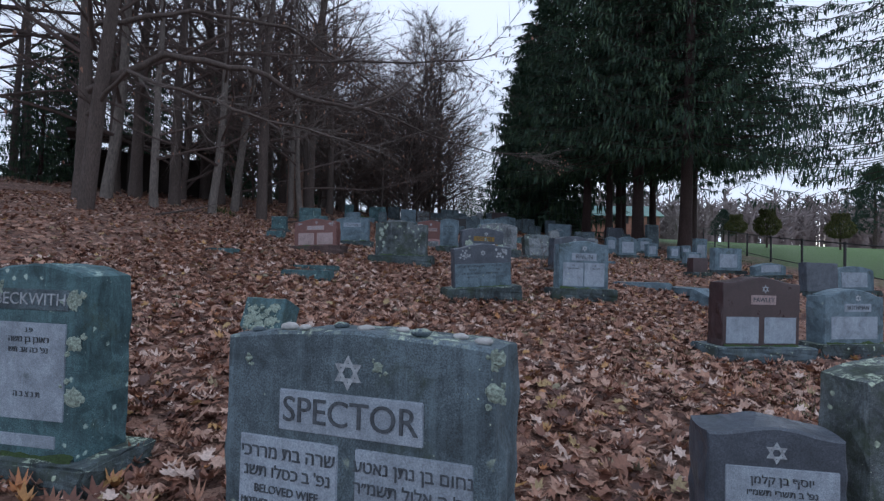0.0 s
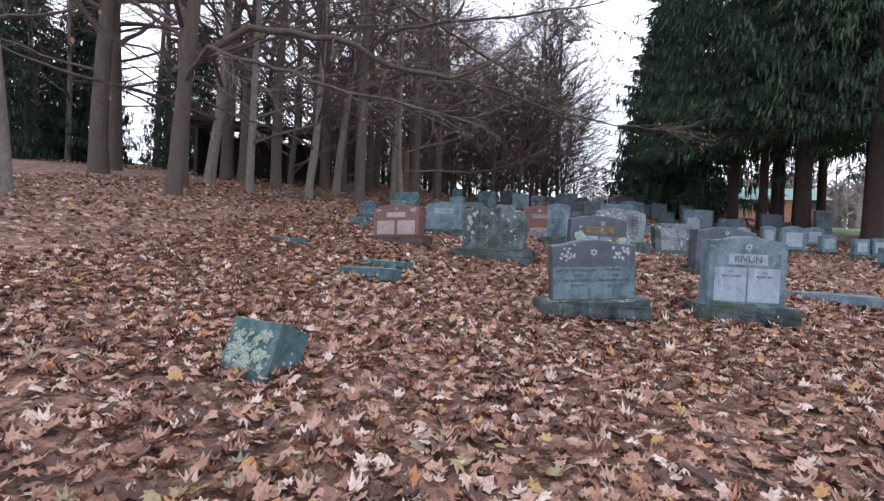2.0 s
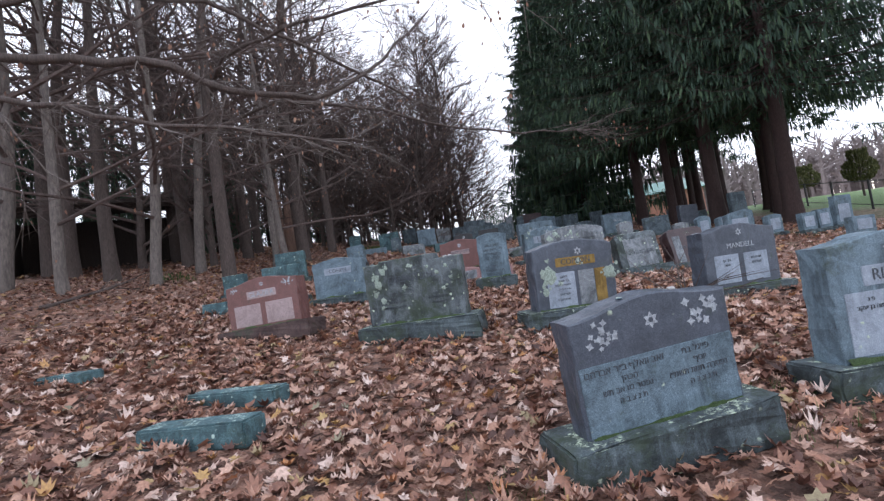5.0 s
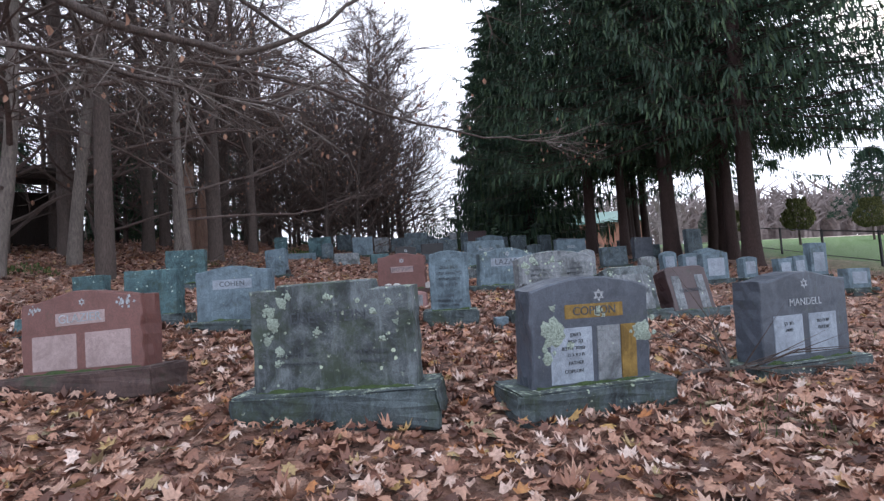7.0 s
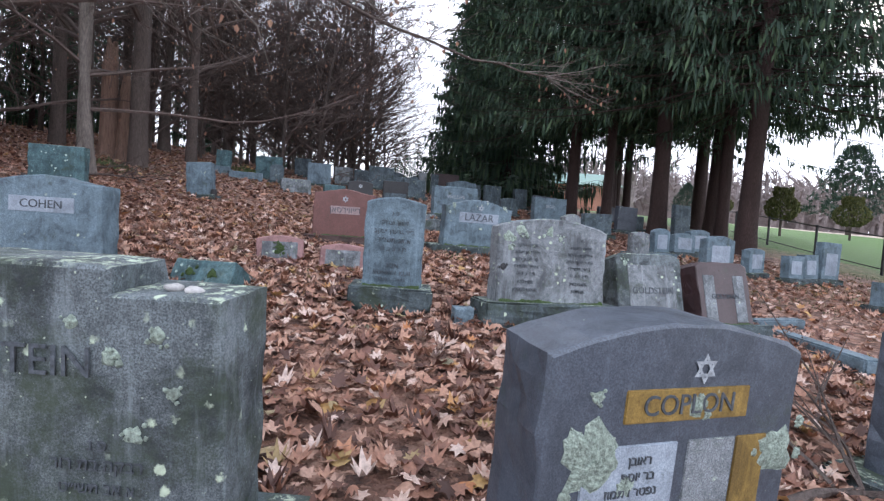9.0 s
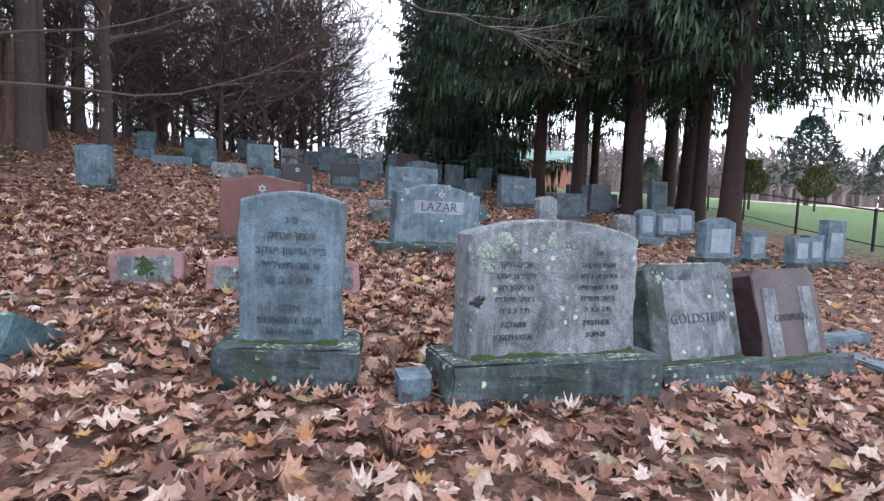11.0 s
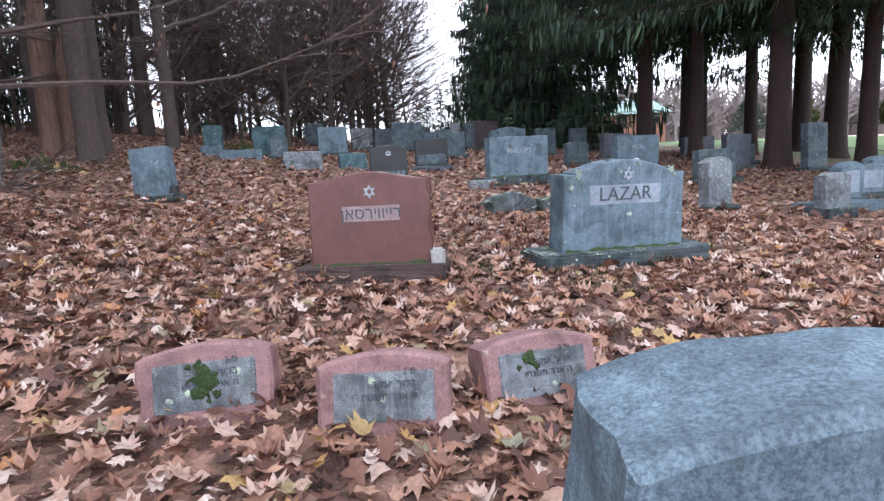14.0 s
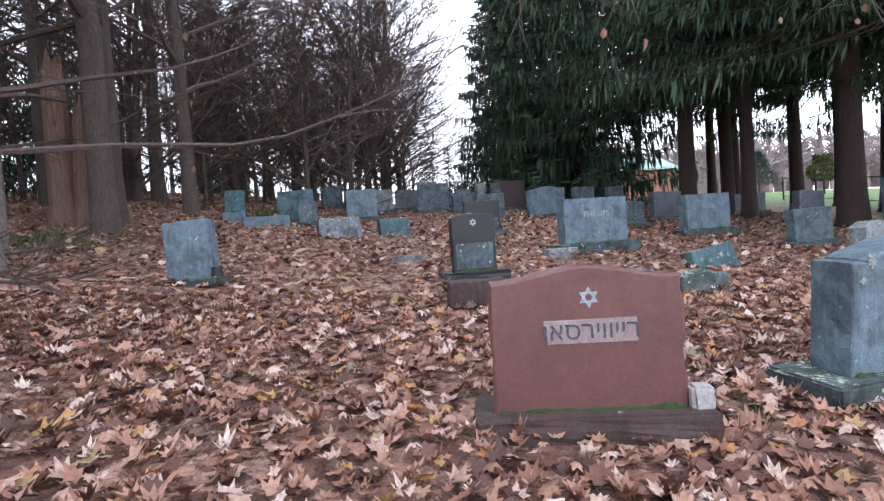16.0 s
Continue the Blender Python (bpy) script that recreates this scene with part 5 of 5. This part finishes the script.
pine(40.0, 52.0, 1.05, 4)
pine(30.0, 60.0, 0.5, 9)
pine(46.0, 50.0, 0.8, 12)


def far_woods():
    """Gray-brown leafless woods on the hill past the field."""
    rnd = random.Random(8)
    vs, fs = [], []
    for k in range(1100):
        x, y = rnd.uniform(24, 170), rnd.uniform(88, 135)
        z, h = gz(x, y) - 0.3, rnd.uniform(6, 11)
        tube(vs, fs, [Vector((x, y, z)), Vector((x + rnd.uniform(-0.4, 0.4), y, z + h))], [0.26, 0.10], 3)
        for m in range(16):
            p = Vector((x, y, z + h * rnd.uniform(0.25, 1)))
            d = Vector((rnd.uniform(-1, 1), rnd.uniform(-1, 1), rnd.uniform(0.2, 1))) * rnd.uniform(1, 2.6)
            tube(vs, fs, [p, p + d], [0.17, 0.06], 3)
    tagged(new("far_woods", mesh_of("far_woods", vs, fs, FARWOOD)), "gray-brown leafless woods beyond the field", "woods", kind="stuff")


FARWOOD = plain("distant_gray_twigs", (0.24, 0.205, 0.20), 0.95, 0, 2, 0.3, 0.0)
far_woods()


def fallen_branch(x, y, turn, length, seed):
    rnd = random.Random(seed)
    vs, fs, tips = [], [], []
    pts, radii = shoot(rnd, Vector((0, 0, 0.05)), Vector((1, 0, 0.06)), length, 0.035, 0.01, 7, 0.10)
    tube(vs, fs, pts, radii, 6)
    for k in range(5):
        j = rnd.randint(2, 7)
        twig_spray(rnd, vs, fs, pts[j], Vector((rnd.uniform(0, 1), rnd.uniform(-1, 1), rnd.uniform(0, 0.5))), rnd.uniform(0.4, 0.9), 5, tips)
    ob = new("fallen_branch", mesh_of("fallen_branch", vs, fs, BARK))
    ob.matrix_basis = pose(x, y, gz(x, y) - 0.02, 0, 0, turn)
    return tagged(ob, "dead branch lying on the fallen leaves", "branch", kind="stuff")


for x, y, a, s in ((-3.3, 33.6, -12, 2.6), (-2.6, 33.2, 15, 2.0), (-6.6, 23.0, 40, 1.6), (-7.4, 15.6, 70, 2.2), (-5.8, 21.2, 10, 1.8), (2.15, 13.3, 30, 0.5)):
    fallen_branch(x, y, a, s, int(x * 7 + y))


def ivy():
    rnd = random.Random(6)
    ev, ef = [], []
    for x, y, r, n in ((-4.4, 32.4, 1.1, 420), (-6.5, 25.4, 0.7, 240), (-5.2, 33.2, 0.8, 200), (-7.8, 20.4, 0.6, 120)):
        for k in range(n):
            a, q = rnd.uniform(0, 6.28), r * math.sqrt(rnd.random())
            px, py = x + math.cos(a) * q, y + math.sin(a) * q
            hanging_leaf(rnd, ev, ef, Vector((px, py, gz(px, py) + rnd.uniform(0.08, 0.32) * (1.1 - q / r))), 0.055)
    tagged(new("ground_ivy", mesh_of("ground_ivy", ev, ef, GRASS)), "low dark green ivy at the woods' edge", "plant", kind="stuff")


ivy()


# ---- fallen leaves ----
def litter(name, n, where, shape, size, lift, seed, label):
    rnd = np.random.RandomState(seed)
    x0, x1, y0, y1 = where
    px, py = rnd.uniform(x0, x1, n), rnd.uniform(y0, y1, n)
    pz = along(GY, py) + along(GX, px)
    sh = np.array(shape)
    m = len(sh)
    verts = np.zeros((n, m, 3))
    turn, tilt, roll = rnd.uniform(0, 6.28, n), rnd.normal(0, 0.30, n), rnd.normal(0, 0.30, n)
    s = rnd.uniform(size[0], size[1], n)
    curl = rnd.normal(0.25, 0.5, n)
    lx, ly = sh[None, :, 0] * s[:, None], sh[None, :, 1] * s[:, None]
    lz = curl[:, None] * (lx ** 2 + ly ** 2) / s[:, None] + lx * np.sin(tilt)[:, None] + ly * np.sin(roll)[:, None] + rnd.normal(0, 0.07, (n, m)) * s[:, None]
    c, d = np.cos(turn)[:, None], np.sin(turn)[:, None]
    verts[:, :, 0], verts[:, :, 1] = px[:, None] + lx * c - ly * d, py[:, None] + lx * d + ly * c
    low = np.minimum(lz.min(1), 0)
    verts[:, :, 2] = pz[:, None] + lz - low[:, None] * 0.6 + 0.012 + rnd.uniform(0, lift, n)[:, None]
    k = m - 1
    tri = np.array([(0, 1 + i, 1 + (i + 1) % k) for i in range(k)])
    faces = (tri[None] + (np.arange(n) * m)[:, None, None]).reshape(-1, 3)
    me = bpy.data.meshes.new(name)
    me.vertices.add(n * m)
    me.vertices.foreach_set("co", verts.reshape(-1))
    me.loops.add(len(faces) * 3)
    me.loops.foreach_set("vertex_index", faces.reshape(-1))
    me.polygons.add(len(faces))
    me.polygons.foreach_set("loop_start", np.arange(len(faces)) * 3)
    me.update(calc_edges=True)
    me.materials.append(LITTER)
    return tagged(new(name, me), label, "fallen leaves", kind="stuff")


MAPLE = [(0, 0)] + [(r * math.cos(a), r * math.sin(a)) for a, r in ((4.71, .42), (5.25, .78), (5.6, .58), (6.1, 1.0), (6.3, .80), (6.55, .56), (7.0, .98), (7.4, .60), (7.85, 1.10),
                                                                      (8.3, .60), (8.7, .98), (9.15, .56), (9.4, .80), (9.6, 1.0), (10.1, .58), (10.45, .78))]
LOBED = [(0, 0)] + [(r * math.cos(a), r * math.sin(a)) for a, r in ((0, 1.08), (.45, .62), (.95, .96), (1.5, .56), (2.1, .86), (3.14, .5), (4.2, .86), (4.8, .56), (5.35, .96), (5.83, .62))]
OVAL = [(0, 0)] + [(r * math.cos(a), r * math.sin(a)) for a, r in ((0, 1), (0.9, .62), (2.0, .95), (3.14, .75), (4.2, .95), (5.3, .62))]
litter("fallen_leaves", 46000, (-5.4, 5.0, 0.8, 22.5), MAPLE, (0.030, 0.060), 0.035, 1, "dense layer of brown and tan fallen maple leaves")
litter("fallen_leaves", 66000, (-12, 11, -1, 36), LOBED, (0.032, 0.064), 0.03, 2, "dense layer of brown fallen leaves under the trees")
litter("fallen_leaves", 14000, (-24, 7, 22, 60), OVAL, (0.05, 0.09), 0.04, 3, "brown fallen leaves among the far graves")


# ---- grass tufts ----
def grass():
    rnd = random.Random(15)
    vs, fs = [], []
    for x, y, r, n in ((4.0, 6.6, 0.8, 260), (3.0, 7.6, 0.5, 120), (4.8, 9.0, 0.6, 120), (2.0, 10.4, 0.5, 160), (3.2, 5.2, 0.4, 120), (5.6, 12.5, 0.9, 160), (1.55, 18.9, 0.35, 110), (2.9, 20.2, 0.5, 160),
                       (0.55, 19.4, 0.3, 70), (2.3, 12.6, 0.4, 140), (4.6, 14.6, 0.6, 160), (7.6, 21.6, 1.2, 420), (9.0, 19.4, 1.4, 500), (6.4, 18.4, 0.8, 160), (0.3, 9.6, 0.3, 60), (-5.6, 26.6, 0.9, 260), (-4.6, 31.6, 0.9, 300),
                       (-1.2, 3.2, 0.3, 60), (-3.4, 10.2, 0.3, 50), (10.4, 17.0, 1.6, 500), (11.5, 22.5, 1.6, 500)):
        for k in range(n):
            a, q = rnd.uniform(0, 6.28), r * math.sqrt(rnd.random())
            p = Vector((x + math.cos(a) * q, y + math.sin(a) * q, 0))
            p.z = gz(p.x, p.y) + 0.01
            b = rnd.uniform(0, 6.28)
            w = Vector((math.cos(b), math.sin(b), 0)) * 0.004
            tip = p + Vector((rnd.uniform(-0.04, 0.04), rnd.uniform(-0.04, 0.04), rnd.uniform(0.05, 0.11)))
            i = len(vs)
            vs.extend((p - w, p + w, tip))
            fs.append((i, i + 1, i + 2))
    tagged(new("grass_tufts", mesh_of("grass_tufts", vs, fs, GRASS)), "thin green grass coming through the leaves", "grass", kind="stuff")


grass()
